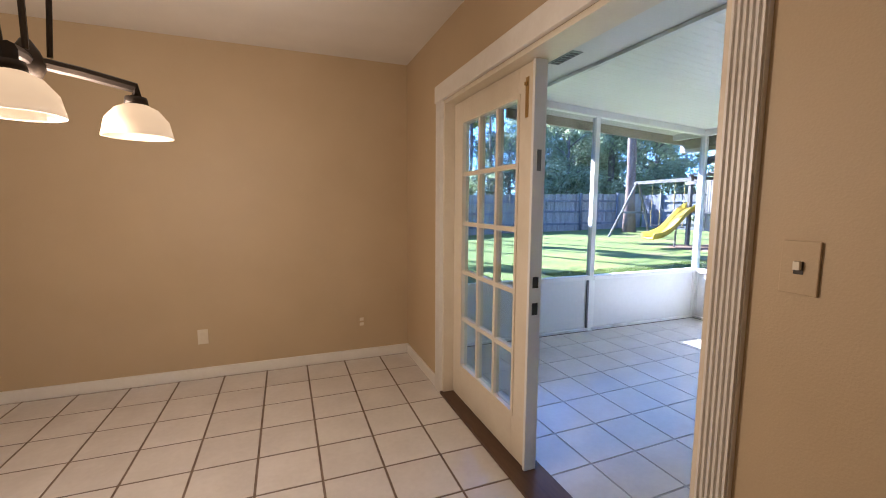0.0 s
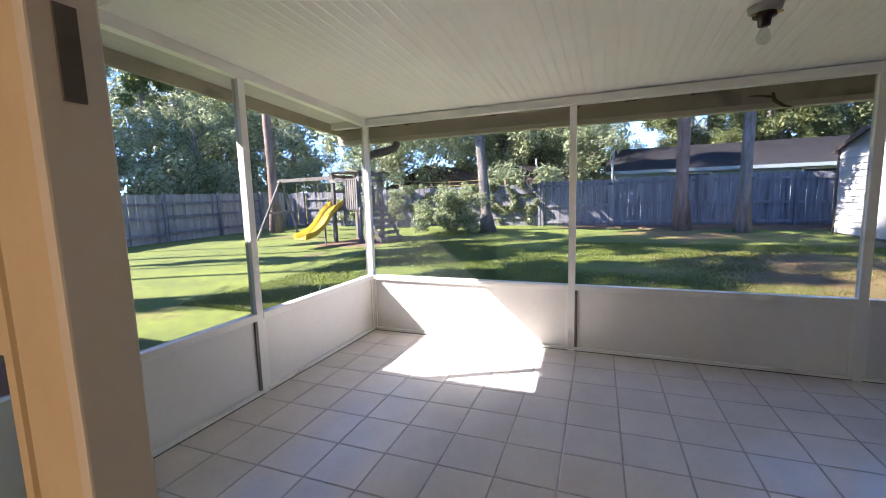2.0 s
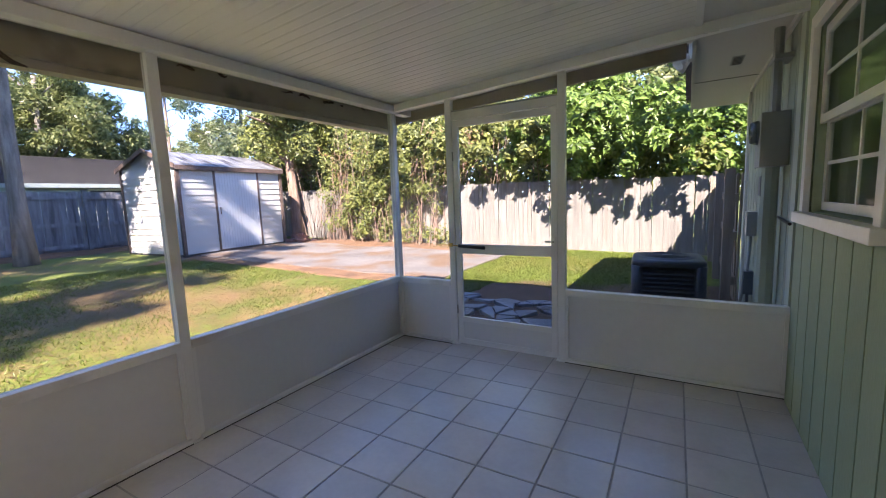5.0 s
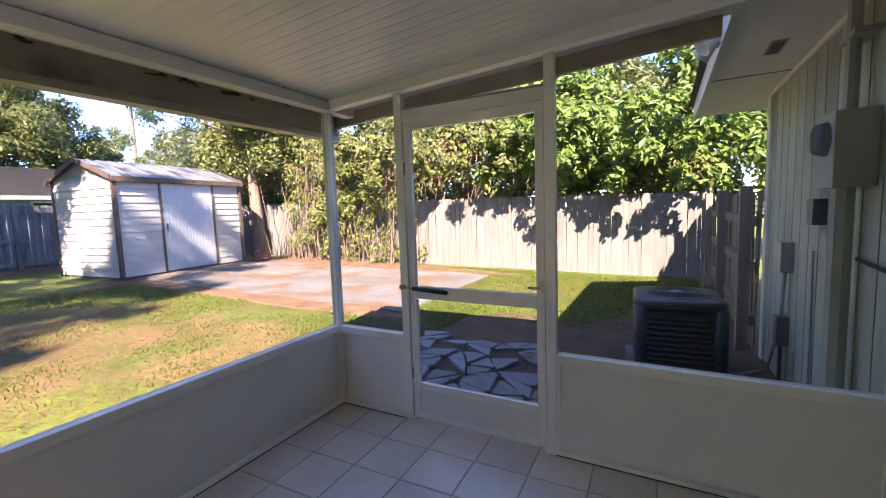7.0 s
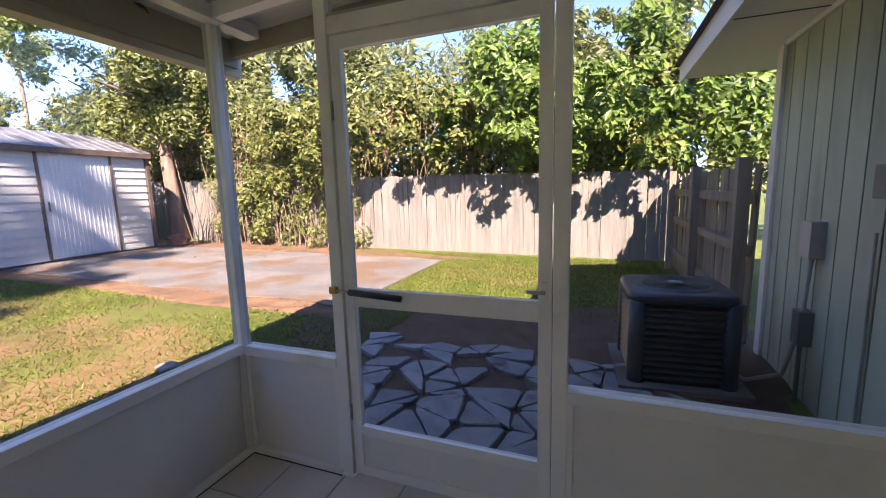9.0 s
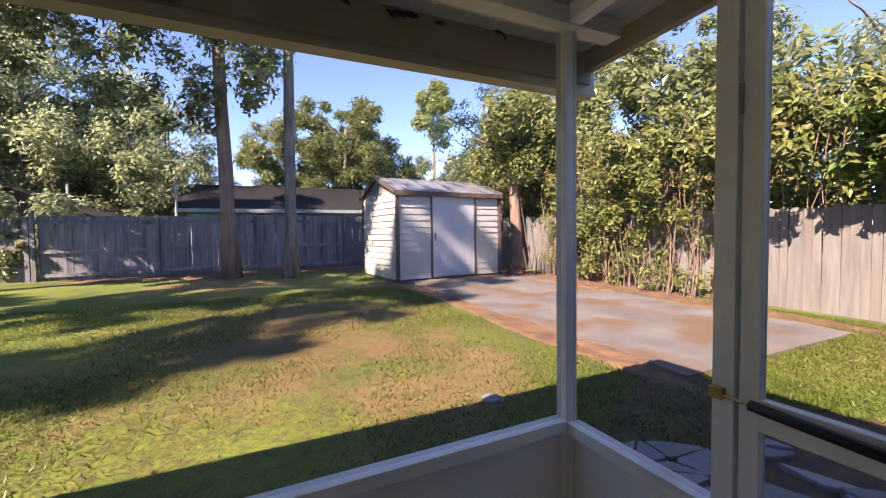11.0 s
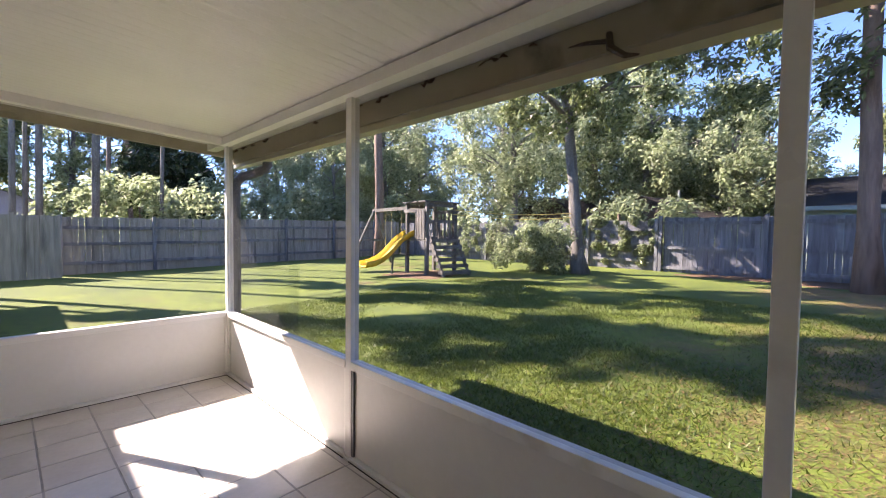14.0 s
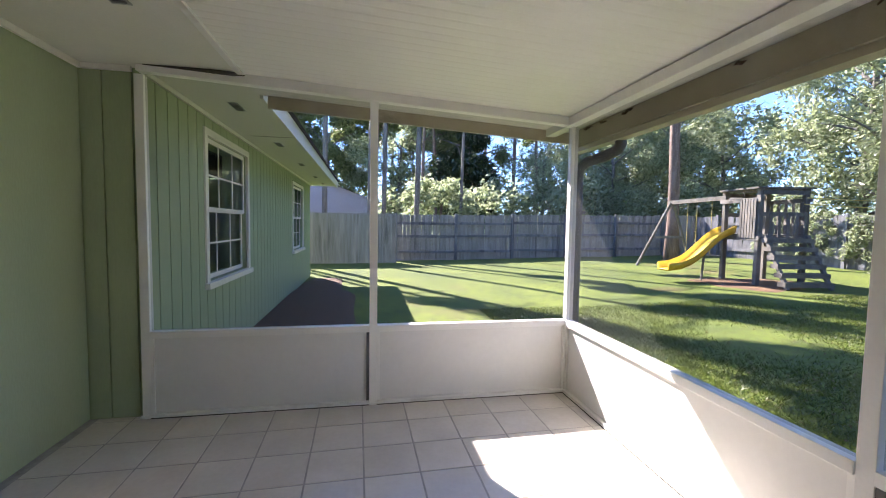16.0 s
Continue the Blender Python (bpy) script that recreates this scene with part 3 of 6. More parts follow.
def window(name, x, y0, y1, z0, z1, label, cols=2, rows=2):
    """A sash window in a wall that faces +x: casing, two sashes with bars, glass, sill."""
    w = thing(name, label, "window", kind="structure")
    c = 0.07
    x += 0.01
    part("casing", bevelled(boxes((x + 0.0, y0 - c, z0 - 0.01, x + 0.03, y0, z1 + c), (x, y1, z0 - 0.01, x + 0.03, y1 + c, z1 + c), (x, y0, z1, x + 0.03, y1, z1 + c)), 0.003), TRIM, w, "white window casing")
    part("sill", bevelled(boxes((x, y0 - c - 0.02, z0 - 0.07, x + 0.06, y1 + c + 0.02, z0 - 0.01)), 0.004), TRIM, w, "white window sill")
    zm = 0.5 * (z0 + z1)
    for k, (a, b, dx) in enumerate(((z0, zm + 0.02, -0.05), (zm - 0.02, z1, -0.02))):
        s = part("sash", boxes((x + dx - 0.02, y0, a, x + dx, y0 + 0.045, b), (x + dx - 0.02, y1 - 0.045, a, x + dx, y1, b), (x + dx - 0.02, y0 + 0.045, a, x + dx, y1 - 0.045, a + 0.045), (x + dx - 0.02, y0 + 0.045, b - 0.045, x + dx, y1 - 0.045, b)), TRIM, w)
        for i in range(1, cols + 1):
            yy = y0 + (y1 - y0) * i / (cols + 1)
            part("bar", boxes((x + dx - 0.014, yy - 0.009, a + 0.045, x + dx - 0.004, yy + 0.009, b - 0.045)), TRIM, s)
        for j in range(1, rows):
            zz = a + (b - a) * j / rows
            part("bar", boxes((x + dx - 0.013, y0 + 0.045, zz - 0.009, x + dx - 0.005, y1 - 0.045, zz + 0.009)), TRIM, s)
        g = part("pane", boxes((x + dx - 0.011, y0 + 0.04, a + 0.04, x + dx - 0.008, y1 - 0.04, b - 0.04)), GLASS, s)
        g.visible_shadow = False
    # dark sheet behind the sashes; the unlit room's shade is its colour
    structure("wall_lining", boxes((x - 0.95, y0 - 0.2, z0 - 0.3, x - 0.9, y1 + 0.2, z1 + 0.2)), ROOM_DARK, "dark sheet that stands in for the dim room behind the window")
    return w


window("window_1", 1.97, 5.2, 6.54, 0.8, 2.21, "white framed sash window in green siding, closed")
window("window_2", 1.97, 9.86, 11.19, 0.8, 2.17, "white framed sash window in green siding, closed")
window("window_3", 2.09, -1.94, -0.91, 1.23, 2.19, "white framed sash window facing the porch, closed", 1, 2)

# soffits, eaves and house roof
structure("ceiling_soffit", boxes((1.56, -5.55, 2.42, 2.66, 13.0, 2.45)), SOFFIT, "white painted eave soffit")
# solid dark bar; its colour gives the shade in the sagging panel's gap
bm = bmesh.new()
tube(bm, [(2.05, 3.962, 2.417), (2.3, 3.962, 2.411), (2.5, 3.962, 2.404), (2.6, 3.962, 2.399), (2.68, 3.962, 2.392)], [0.003, 0.009, 0.014, 0.014, 0.003], 6)
structure("trim_soffit_gap", bm, SEAM, "dark bar that stands in for the shaded gap where a soffit panel sags")
structure("trim_corner_south", bevelled(boxes((2.112, -4.73, -0.1, 2.14, -4.62, 2.38)), 0.004), TRIM, "white corner board at the end of the siding")
structure("trim_soffit_joint", boxes((2.13, -3.96, 2.4165, 2.655, -3.945, 2.4195), (2.13, 6.2, 2.4165, 2.655, 6.212, 2.4195)), SEAM, "dark joints between soffit panels")
structure("trim_soffit_edge", bevelled(boxes((2.63, -2.2, 2.395, 2.67, 4.0, 2.42)), 0.003), ALU, "white aluminium joint strip under the roof edge")
structure("trim_wall_top", boxes((2.113, -4.6, 2.385, 2.135, -2.2, 2.42), (1.993, 4.06, 2.385, 2.015, 12.5, 2.42), (1.633, 3.25, 2.385, 1.655, 4.03, 2.42), (1.655, 4.015, 2.385, 1.95, 4.037, 2.42)), SOFFIT, "white trim strip along the wall top")
structure("trim_fascia_house", boxes((2.66, 4.45, 2.38, 2.685, 13.0, 2.55), (2.66, -5.55, 2.38, 2.685, -2.5, 2.55)), SOFFIT, "white eave fascia")


def house_roof():
    bm = bmesh.new()
    v = [bm.verts.new(p) for p in ((2.74, -5.6, 2.55), (2.74, 13.05, 2.55), (-3.2, 13.05, 4.6), (-3.2, -5.6, 4.6), (-9.0, 13.05, 2.55), (-9.0, -5.6, 2.55))]
    bm.faces.new(v[:4])
    bm.faces.new((v[3], v[2], v[4], v[5]))
    bm.faces.new((v[0], v[3], v[5]))
    bm.faces.new((v[1], v[4], v[2]))
    bmesh.ops.solidify(bm, geom=bm.faces[:], thickness=0.03)
    structure("roof_house", bm, SHINGLE, "dark asphalt shingle house roof")


house_roof()


def soffit_vent(x, y, z=2.42):
    v = thing("soffit_vent", "small oval grey soffit vent", "vent", "soffit vents", pose(x, y, z))
    part("vent_frame", bevelled(boxes((-0.045, -0.14, -0.006, 0.045, 0.14, -0.0005)), 0.003), METER, v)
    for k in range(6):
        part("slat", boxes((-0.032, -0.115 + k * 0.042, -0.011, 0.032, -0.095 + k * 0.042, -0.006)), DOWNSP, v)


def floodlight():
    f = thing("floodlight", "white twin-headed floodlight under the eave fascia", "floodlight", at=pose(2.74, -2.98, 2.46))
    part("base", bevelled(boxes((-0.055, -0.06, -0.06, -0.03, 0.06, 0.06)), 0.004), TRIM, f)
    for dy in (-0.07, 0.07):
        head = part("head", lathe(bmesh.new(), [(0.0, 0.0), (0.035, 0.005), (0.06, 0.09), (0.055, 0.092), (0.03, 0.06), (0.0, 0.055)], sides=16), TRIM, f, "", True, pose(-0.02, dy, -0.03, 0, 130, 20 if dy > 0 else -20))
        part("lens", lathe(bmesh.new(), [(0.0, 0.086), (0.054, 0.086)], sides=16), GLASS, head)


floodlight()


for y in (-3.3, -1.6, 0.3, 1.9, 3.0, 4.9, 6.7, 8.6, 10.6, 12.2):
    soffit_vent(2.36, y)


def porch_roof():
    """Ribbed pan roof that falls away from the house, on beams, with fascia and gutter."""
    bm = bmesh.new()
    y0, y1, x0, x1 = -2.55, 4.48, 2.64, 5.42
    w = 0.0762
    n = int((y1 - y0) / w)
    prof = []
    for i in range(n):
        y = y0 + i * w
        prof += [(y, 0.0), (y + w * 0.12, 0.0025), (y + w * 0.2, 0.0025), (y + w * 0.32, 0.0)]
    prof.append((y1, 0.0))
    a = [bm.verts.new((x0, y, ceil_z(x0) + d)) for y, d in prof]
    b = [bm.verts.new((x1, y, ceil_z(x1) + d)) for y, d in prof]
    for i in range(len(prof) - 1):
        bm.faces.new((a[i], a[i + 1], b[i + 1], b[i]))
    structure("ceiling_porch", bm, ROOFPAN, "cream-white ribbed aluminium porch ceiling")
    bm = bmesh.new()
    za, zb = ceil_z(x0) + 0.02, ceil_z(x1) + 0.02
    v = [bm.verts.new(p) for p in ((x0, y0, za), (x1, y0, zb), (x1, y1, zb), (x0, y1, za), (x0, y0, za + 0.05), (x1, y0, zb + 0.05), (x1, y1, zb + 0.05), (x0, y1, za + 0.05))]
    for f in ((0, 1, 2, 3), (4, 5, 6, 7), (0, 1, 5, 4), (1, 2, 6, 5), (2, 3, 7, 6), (3, 0, 4, 7)):
        bm.faces.new([v[i] for i in f])
    structure("roof_porch", bm, ALU, "white metal porch roof deck")


porch_roof()


def sloped_bar(x0, x1, y0, y1, under, over):
    """A bar along x whose top and bottom follow the porch ceiling's fall."""
    bm = bmesh.new()
    v = [bm.verts.new((x, y, ceil_z(x) + d)) for x in (x0, x1) for y in (y0, y1) for d in (-under, over)]
    for f in ((0, 1, 3, 2), (4, 6, 7, 5), (0, 4, 5, 1), (2, 3, 7, 6), (0, 2, 6, 4), (1, 5, 7, 3)):
        bm.faces.new([v[i] for i in f])
    return bm


structure("trim_beam_front", bevelled(boxes((5.095, -2.45, 2.195, 5.185, 4.4, 2.262)), 0.004), ALU, "white aluminium front beam of the porch")
structure("trim_beam_north", sloped_bar(2.0, 5.095, 3.97, 4.04, 0.068, -0.002), ALU, "white aluminium beam")
structure("trim_beam_south", sloped_bar(2.1, 5.095, -2.235, -2.17, 0.068, -0.002), ALU, "white aluminium beam")
structure("trim_fascia_front", boxes((5.36, -2.55, 2.105, 5.385, 4.48, 2.25)), FASCIA, "weathered tan fascia board of the porch roof")
structure("trim_fascia_north", sloped_bar(2.72, 5.36, 4.44, 4.48, 0.1, -0.002), FASCIA, "weathered tan edge board")
structure("trim_fascia_south", sloped_bar(2.72, 5.36, -2.55, -2.51, 0.1, -0.002), FASCIA, "weathered tan edge board")


def gutter():
    g = thing("gutter", "cream painted metal gutter along the porch roof with grey downspout", "gutter")
    bm = bmesh.new()
    prof = [(5.387, 2.21), (5.387, 2.065), (5.455, 2.06), (5.49, 2.12), (5.505, 2.21), (5.5, 2.212), (5.482, 2.122), (5.451, 2.066), (5.391, 2.07), (5.391, 2.21)]
    a = [bm.verts.new((x, -2.6, z)) for x, z in prof]
    b = [bm.verts.new((x, 4.52, z)) for x, z in prof]
    for i in range(len(prof)):
        j = (i + 1) % len(prof)
        bm.faces.new((a[i], a[j], b[j], b[i]))
    bm.faces.new(a)
    bm.faces.new(b[::-1])
    part("trough", bm, GUTTER, g)
    bm = tube(bmesh.new(), [(5.45, 3.8, 2.1), (5.45, 3.8, 2.04), (5.445, 3.82, 2.0), (5.39, 3.92, 1.96), (5.31, 4.04, 1.93), (5.265, 4.085, 1.88), (5.255, 4.09, 1.78), (5.255, 4.09, 0.06), (5.33, 4.12, 0.0)], 0.045, 10)
    part("downspout", bm, DOWNSP, g, "dark grey metal downspout", True)
    for z in (0.5, 1.5):
        part("strap", boxes((5.203, 4.04, z, 5.306, 4.141, z + 0.02)), DOWNSP, g)


gutter()

def gutter_debris():
    """Dark rotted leaves caught in the joint between roof pan and fascia."""
    rr = random.Random(21)
    bm = bmesh.new()
    for _ in range(20):
        y = rr.uniform(-2.3, 4.3)
        n = rr.randint(3, 7)
        pts = [(5.352 - rr.uniform(0, 0.012), y + 0.022 * k, 2.228 + rr.uniform(-0.014, 0.012)) for k in range(n)]
        tube(bm, pts, [0.003] + [rr.uniform(0.004, 0.012) for _ in range(n - 2)] + [0.003], 5)
    tagged(part("leaf_debris", bm, SOIL), "dark rotted leaves caught along the fascia", "leaves", "", "stuff")


gutter_debris()

# posts
P = 0.058


def post(x, y, ztop, label="white aluminium porch post"):
    p = thing("porch_post", label, "post", "porch posts", pose(x, y, 0))
    part("shaft", bevelled(boxes((-P / 2, -P / 2, 0.0, P / 2, P / 2, ztop)), 0.003), ALU, p)
    part("foot_clip", boxes((-P / 2 - 0.012, -P / 2 - 0.012, 0.0, P / 2 + 0.012, P / 2 + 0.012, 0.012)), ALU, p)
    return p


XP = XF + P / 2
for y in (YN + 0.02, 1.905, -0.125, YS - 0.02):
    post(XP, y, 2.195)
post(3.562, YN + P / 2, ceil_z(3.54) - 0.07)
post(2.0, YN + P / 2 + 0.005, ceil_z(2.0) - 0.07 - 0.01)
post(4.535, YS - P / 2, ceil_z(4.53) - 0.07)
post(3.535, YS - P / 2, ceil_z(3.53) - 0.07)


def kick(name, axis, a, b, at, out, z1=0.615, dark_end=False):
    """Knee wall between two posts: panel, sill rail, bottom track."""
    k = thing(name, "white aluminium knee wall with sill rail below the insect screen", "knee wall", "porch knee walls")

    def bar(u0, u1, d0, d1, z0, zz):
        lo, hi = sorted((at + out * d0, at + out * d1))
        return (lo, u0, z0, hi, u1, zz) if axis == "y" else (u0, lo, z0, u1, hi, zz)

    part("panel", boxes(bar(a + 0.002, b - 0.002, 0.018, 0.045, 0.03, z1 - 0.05)), PANEL, k)
    part("sill_rail", bevelled(boxes(bar(a, b, -0.006, P + 0.004, z1 - 0.05, z1)), 0.003), ALU, k)
    part("bottom_track", bevelled(boxes(bar(a, b, -0.012, P, 0.0, 0.028)), 0.003), ALU, k, "white bottom track with dirt along its edge")
    part("dark_joint", boxes(bar(a, b, -0.016, -0.0125, 0.0, 0.006)), SEAM, k)
    for u in (a, b):
        s = 1 if u == a else -1
        part("edge_channel", boxes(bar(*sorted((u, u + s * 0.022)), 0.004, 0.017, 0.03, z1 - 0.05)), DOWNSP if dark_end and u == b else ALU, k)
    return k


h = P / 2
for a, b in ((YS - 0.02 + h, -0.125 - h), (-0.125 + h, 1.905 - h), (1.905 + h, YN + 0.02 - h)):
    kick("knee_wall", "y", a, b, XF, 1, 0.615, a < 0 < b)
kick("knee_wall", "x", 2.0 + h, 3.562 - h, YN, 1, 0.615, True)
kick("knee_wall", "x", 3.562 + h, XF, YN, 1)
kick("knee_wall", "x", 4.535 + h, XF, YS, -1, 0.605)
kick("knee_wall", "x", 2.105, 3.535 - h, YS, -1, 0.605)


def screen_door():
    d = thing("screen_door", "white aluminium screen door with mid rail, closed", "screen door", kind="structure")
    x0, x1, y0, y1 = 3.57, 4.50, YS - 0.045, YS - 0.012
    part("header", bevelled(boxes((3.566, YS - P, 2.05, 4.504, YS - 0.002, 2.12)), 0.003), ALU, d)
    part("head_bar", boxes((3.566, YS - 0.05, 2.12, 4.504, YS - 0.01, 2.135)), METER, d)
    part("stile", bevelled(boxes((x0, y0, 0.015, x0 + 0.05, y1, 2.045)), 0.003), ALU, d)
    part("stile", bevelled(boxes((x1 - 0.05, y0, 0.015, x1, y1, 2.045)), 0.003), ALU, d)
    part("top_rail", boxes((x0 + 0.05, y0, 1.99, x1 - 0.05, y1, 2.045)), ALU, d)
    part("mid_rail", bevelled(boxes((x0 + 0.05, y0, 0.865, x1 - 0.05, y1, 0.95)), 0.003), ALU, d)
    part("bottom_rail", boxes((x0 + 0.05, y0, 0.225, x1 - 0.05, y1, 0.27)), ALU, d)
    part("kick_plate", boxes((x0 + 0.05, y0 + 0.008, 0.065, x1 - 0.05, y1 - 0.008, 0.225)), PANEL, d)
    part("foot_rail", boxes((x0 + 0.05, y0, 0.015, x1 - 0.05, y1, 0.065)), ALU, d)
    part("closer", tube(bmesh.new(), [(4.46, YS + 0.012, 0.938), (4.2, YS + 0.012, 0.925)], 0.015), BLACK, d, "black pneumatic door closer", True)
    part("closer_rod", tube(bmesh.new(), [(4.56, YS + 0.012, 0.945), (4.46, YS + 0.012, 0.938)], 0.005), BRASS, d, "brass closer rod")
    part("closer_bracket", boxes((4.525, YS, 0.93, 4.56, YS + 0.024, 0.96)), BRASS, d)
    hd = part("handle", bevelled(boxes((3.585, YS - 0.012, 0.96, 3.605, YS + 0.006, 1.03)), 0.002), ALU, d)
    part("lever", boxes((3.59, YS + 0.006, 0.985, 3.66, YS + 0.02, 0.998)), METER, hd)
    part("hinge", boxes((4.497, YS - 0.012, 0.3, 4.509, YS - 0.002, 0.38)), METER, d)
    part("hinge", boxes((4.497, YS - 0.012, 1.7, 4.509, YS - 0.002, 1.78)), METER, d)


screen_door()


def insect_screens():
    """Fine charcoal mesh stretched in every bay, over the door's lights and above its head."""
    rows = [(XF + 0.026, y0, 0.617, XF + 0.0275, y1, 2.193) for y0, y1 in ((YS + 0.012, -0.156), (-0.094, 1.874), (1.936, YN - 0.012))]
    for x0, x1, y, out, z0 in ((2.031, 3.531, YN, 1, 0.617), (3.593, XF - 0.002, YN, 1, 0.617), (4.566, XF - 0.002, YS, -1, 0.607), (2.135, 3.504, YS, -1, 0.607)):
        rows.append((x0, y + out * 0.026, z0, x1, y + out * 0.0275, None))
    rows.append((3.566, YS - 0.03, 2.137, 4.504, YS - 0.0285, None))
    rows += [(3.622, YS - 0.03, 0.951, 4.448, YS - 0.0285, 1.989), (3.622, YS - 0.03, 0.271, 4.448, YS - 0.0285, 0.864)]
    for x0, y0, z0, x1, y1, z1 in rows:
        bm = bmesh.new()
        za, zb = (z1, z1) if z1 else (ceil_z(x0) - 0.072, ceil_z(x1) - 0.072)
        if x1 - x0 < 0.1:
            pts = ((x0, y0, z0), (x0, y1, z0), (x0, y1, za), (x0, y0, za))
            d = Vector((0.0015, 0, 0))
        else:
            pts = ((x0, y0, z0), (x1, y0, z0), (x1, y0, zb), (x0, y0, za))
            d = Vector((0, 0.0015, 0))
        a = [bm.verts.new(p) for p in pts]
        b = [bm.verts.new(Vector(p) + d) for p in pts]
        bm.faces.new(a)
        bm.faces.new(b[::-1])
        for k in range(4):
            bm.faces.new((a[k], a[(k + 1) % 4], b[(k + 1) % 4], b[k]))
        ob = tagged(part("insect_screen", bm, MESH), "fine charcoal insect screen stretched between porch posts", "insect screen", "porch screens", "structure")
        ob.visible_shadow = False


insect_screens()


def porch_lamp(x, y):
    z = ceil_z(x)
    l = thing("ceiling_light", "bare clear bulb in a small bronze ceiling holder, unlit", "ceiling light", at=pose(x, y, z))
    part("canopy", lathe(bmesh.new(), [(0.0, 0.0), (0.075, 0.0), (0.07, -0.025), (0.03, -0.04), (0.0, -0.042)]), METER, l, "", True)
    part("holder", lathe(bmesh.new(), [(0.05, -0.035), (0.052, -0.05), (0.03, -0.06), (0.026, -0.095), (0.0, -0.096)]), BRONZE, l, "", True)
    for k in range(3):
        a = k * math.tau / 3
        part("thumbscrew", tube(bmesh.new(), [(0.05 * math.cos(a), 0.05 * math.sin(a), -0.045), (0.075 * math.cos(a), 0.075 * math.sin(a), -0.045)], 0.006, 6), BRASS, l)
    part("bulb", lathe(bmesh.new(), [(0.013, -0.09), (0.018, -0.11), (0.03, -0.135), (0.031, -0.155), (0.02, -0.178), (0.0, -0.184)]), glass_mat("bulb_glass", (0.9, 0.92, 0.9), 0.12), l, "", True)


porch_lamp(3.95, 0.9)


def vinyl_patch():
    v = thing("vinyl_patch", "clear vinyl sheet patched over the lower insect screen", "vinyl sheet")
    a = part("sheet", boxes((XF + 0.03, 2.62, 0.62, XF + 0.032, 3.8, 1.12)), PATCHFILM, v)
    b = part("overlap_strip", boxes((XF + 0.034, 2.6, 0.62, XF + 0.037, 2.76, 1.18)), PATCHFILM, v)
    a.visible_shadow = b.visible_shadow = False


vinyl_patch()


# ---- vegetation ----
def leaf_mesh(name, centres, radii, count, size, material, seed, flat=1.0, shell=0.55):
    """Leaves as small folded blades scattered in clumps round the given centres, thicker towards each clump's rim."""
    rng = np.random.default_rng(seed)
    centres, radii = np.array(centres, float), np.array(radii, float)
    wts = radii**2
    k = rng.choice(len(centres), count, p=wts / wts.sum())
    d = rng.normal(size=(count, 3))
    d /= np.linalg.norm(d, axis=1)[:, None]
    r = radii[k] * (shell + (1 - shell) * rng.random(count)) * (0.75 + 0.35 * rng.random(count))
    c = centres[k] + d * r[:, None] * np.array([1, 1, flat])
    nrm = 0.55 * d + rng.normal(scale=0.5, size=(count, 3)) + np.array([-0.3, 0.5, 0.6])
    nrm /= np.linalg.norm(nrm, axis=1)[:, None]
    t = np.cross(nrm, rng.normal(size=(count, 3)))
    t /= np.linalg.norm(t, axis=1)[:, None]
    b = np.cross(nrm, t)
    s = (size * (0.55 + 0.9 * rng.random(count)))[:, None]
    v = np.stack([c - t * s, c - b * s * 0.42 + nrm * s * 0.12, c + t * s, c + b * s * 0.42 + nrm * s * 0.12], 1).reshape(-1, 3)
    me = bpy.data.meshes.new(name)
    f = np.arange(count * 4).reshape(-1, 4)
    me.from_pydata(v.tolist(), [], f.tolist())
    me.materials.append(material)
    return me


def clumps(seed, n, cx, cy, cz, rx, ry, rz, r0, r1):
    rng = np.random.default_rng(seed)
    out, rad = [], []
    for _ in range(n):
        d = rng.normal(size=3)
        d /= np.linalg.norm(d)
        q = rng.random() ** 0.4
        out.append((cx + d[0] * rx * q, cy + d[1] * ry * q, cz + d[2] * rz * q))
        rad.append(r0 + (r1 - r0) * rng.random())
    return out, rad


def trunk_mesh(name, height, r0, r1, lean, seed, material, limbs=(), flare=1.5):
    rng = np.random.default_rng(seed)
    bm = bmesh.new()
    n = 12
    pts, rad = [], []
    for i in range(n + 1):
        q = i / n
        pts.append((lean[0] * q + 0.05 * math.sin(3 * q + seed), lean[1] * q + 0.05 * math.cos(4 * q + seed), -0.1 + (height + 0.1) * q))
        rad.append((r0 + (r1 - r0) * q) * (1 + (flare - 1) * math.exp(-q * height / 0.28)))
    tube(bm, pts, rad, 12)
    for z, az, length, rise, r in limbs:
        q = min(1, z / height)
        p = Vector((lean[0] * q, lean[1] * q, z))
        d = Vector((math.cos(az), math.sin(az), rise))
        lp, lr = [], []
        for i in range(6):
            u = i / 5
            lp.append(p + d * length * u + Vector((0.12 * math.sin(5 * u + az), 0.12 * math.cos(4 * u + az), -0.25 * u * u * length * 0.3)))
            lr.append(r * (1 - 0.8 * u))
        tube(bm, lp, lr, 7)
    for v in bm.verts:
        v.co += Vector(rng.normal(scale=0.012, size=3).tolist())
    return to_mesh(name, bm, material, True)


def tree(label, x, y, trunk_me, crown_me, scale=1.0, turn=0.0, group="", stretch=1.0):
    t = thing("tree", label, "tree", group, pose(x, y, ground_z(x, y) - 0.03, 0, 0, turn) @ Matrix.Diagonal((scale, scale, scale * stretch, 1)))
    piece("trunk", trunk_me, t, Matrix())
    piece("crown", crown_me, t, Matrix())
    return t


def limbs_for(seed, n, z0, z1, l0, l1, rise, r):
    rng = np.random.default_rng(seed)
    return [(z0 + (z1 - z0) * (i + rng.random()) / n, i * 2.4 + rng.random(), l0 + (l1 - l0) * rng.random(), rise * (0.5 + rng.random()), r * (0.7 + 0.5 * rng.random())) for i in range(n)]


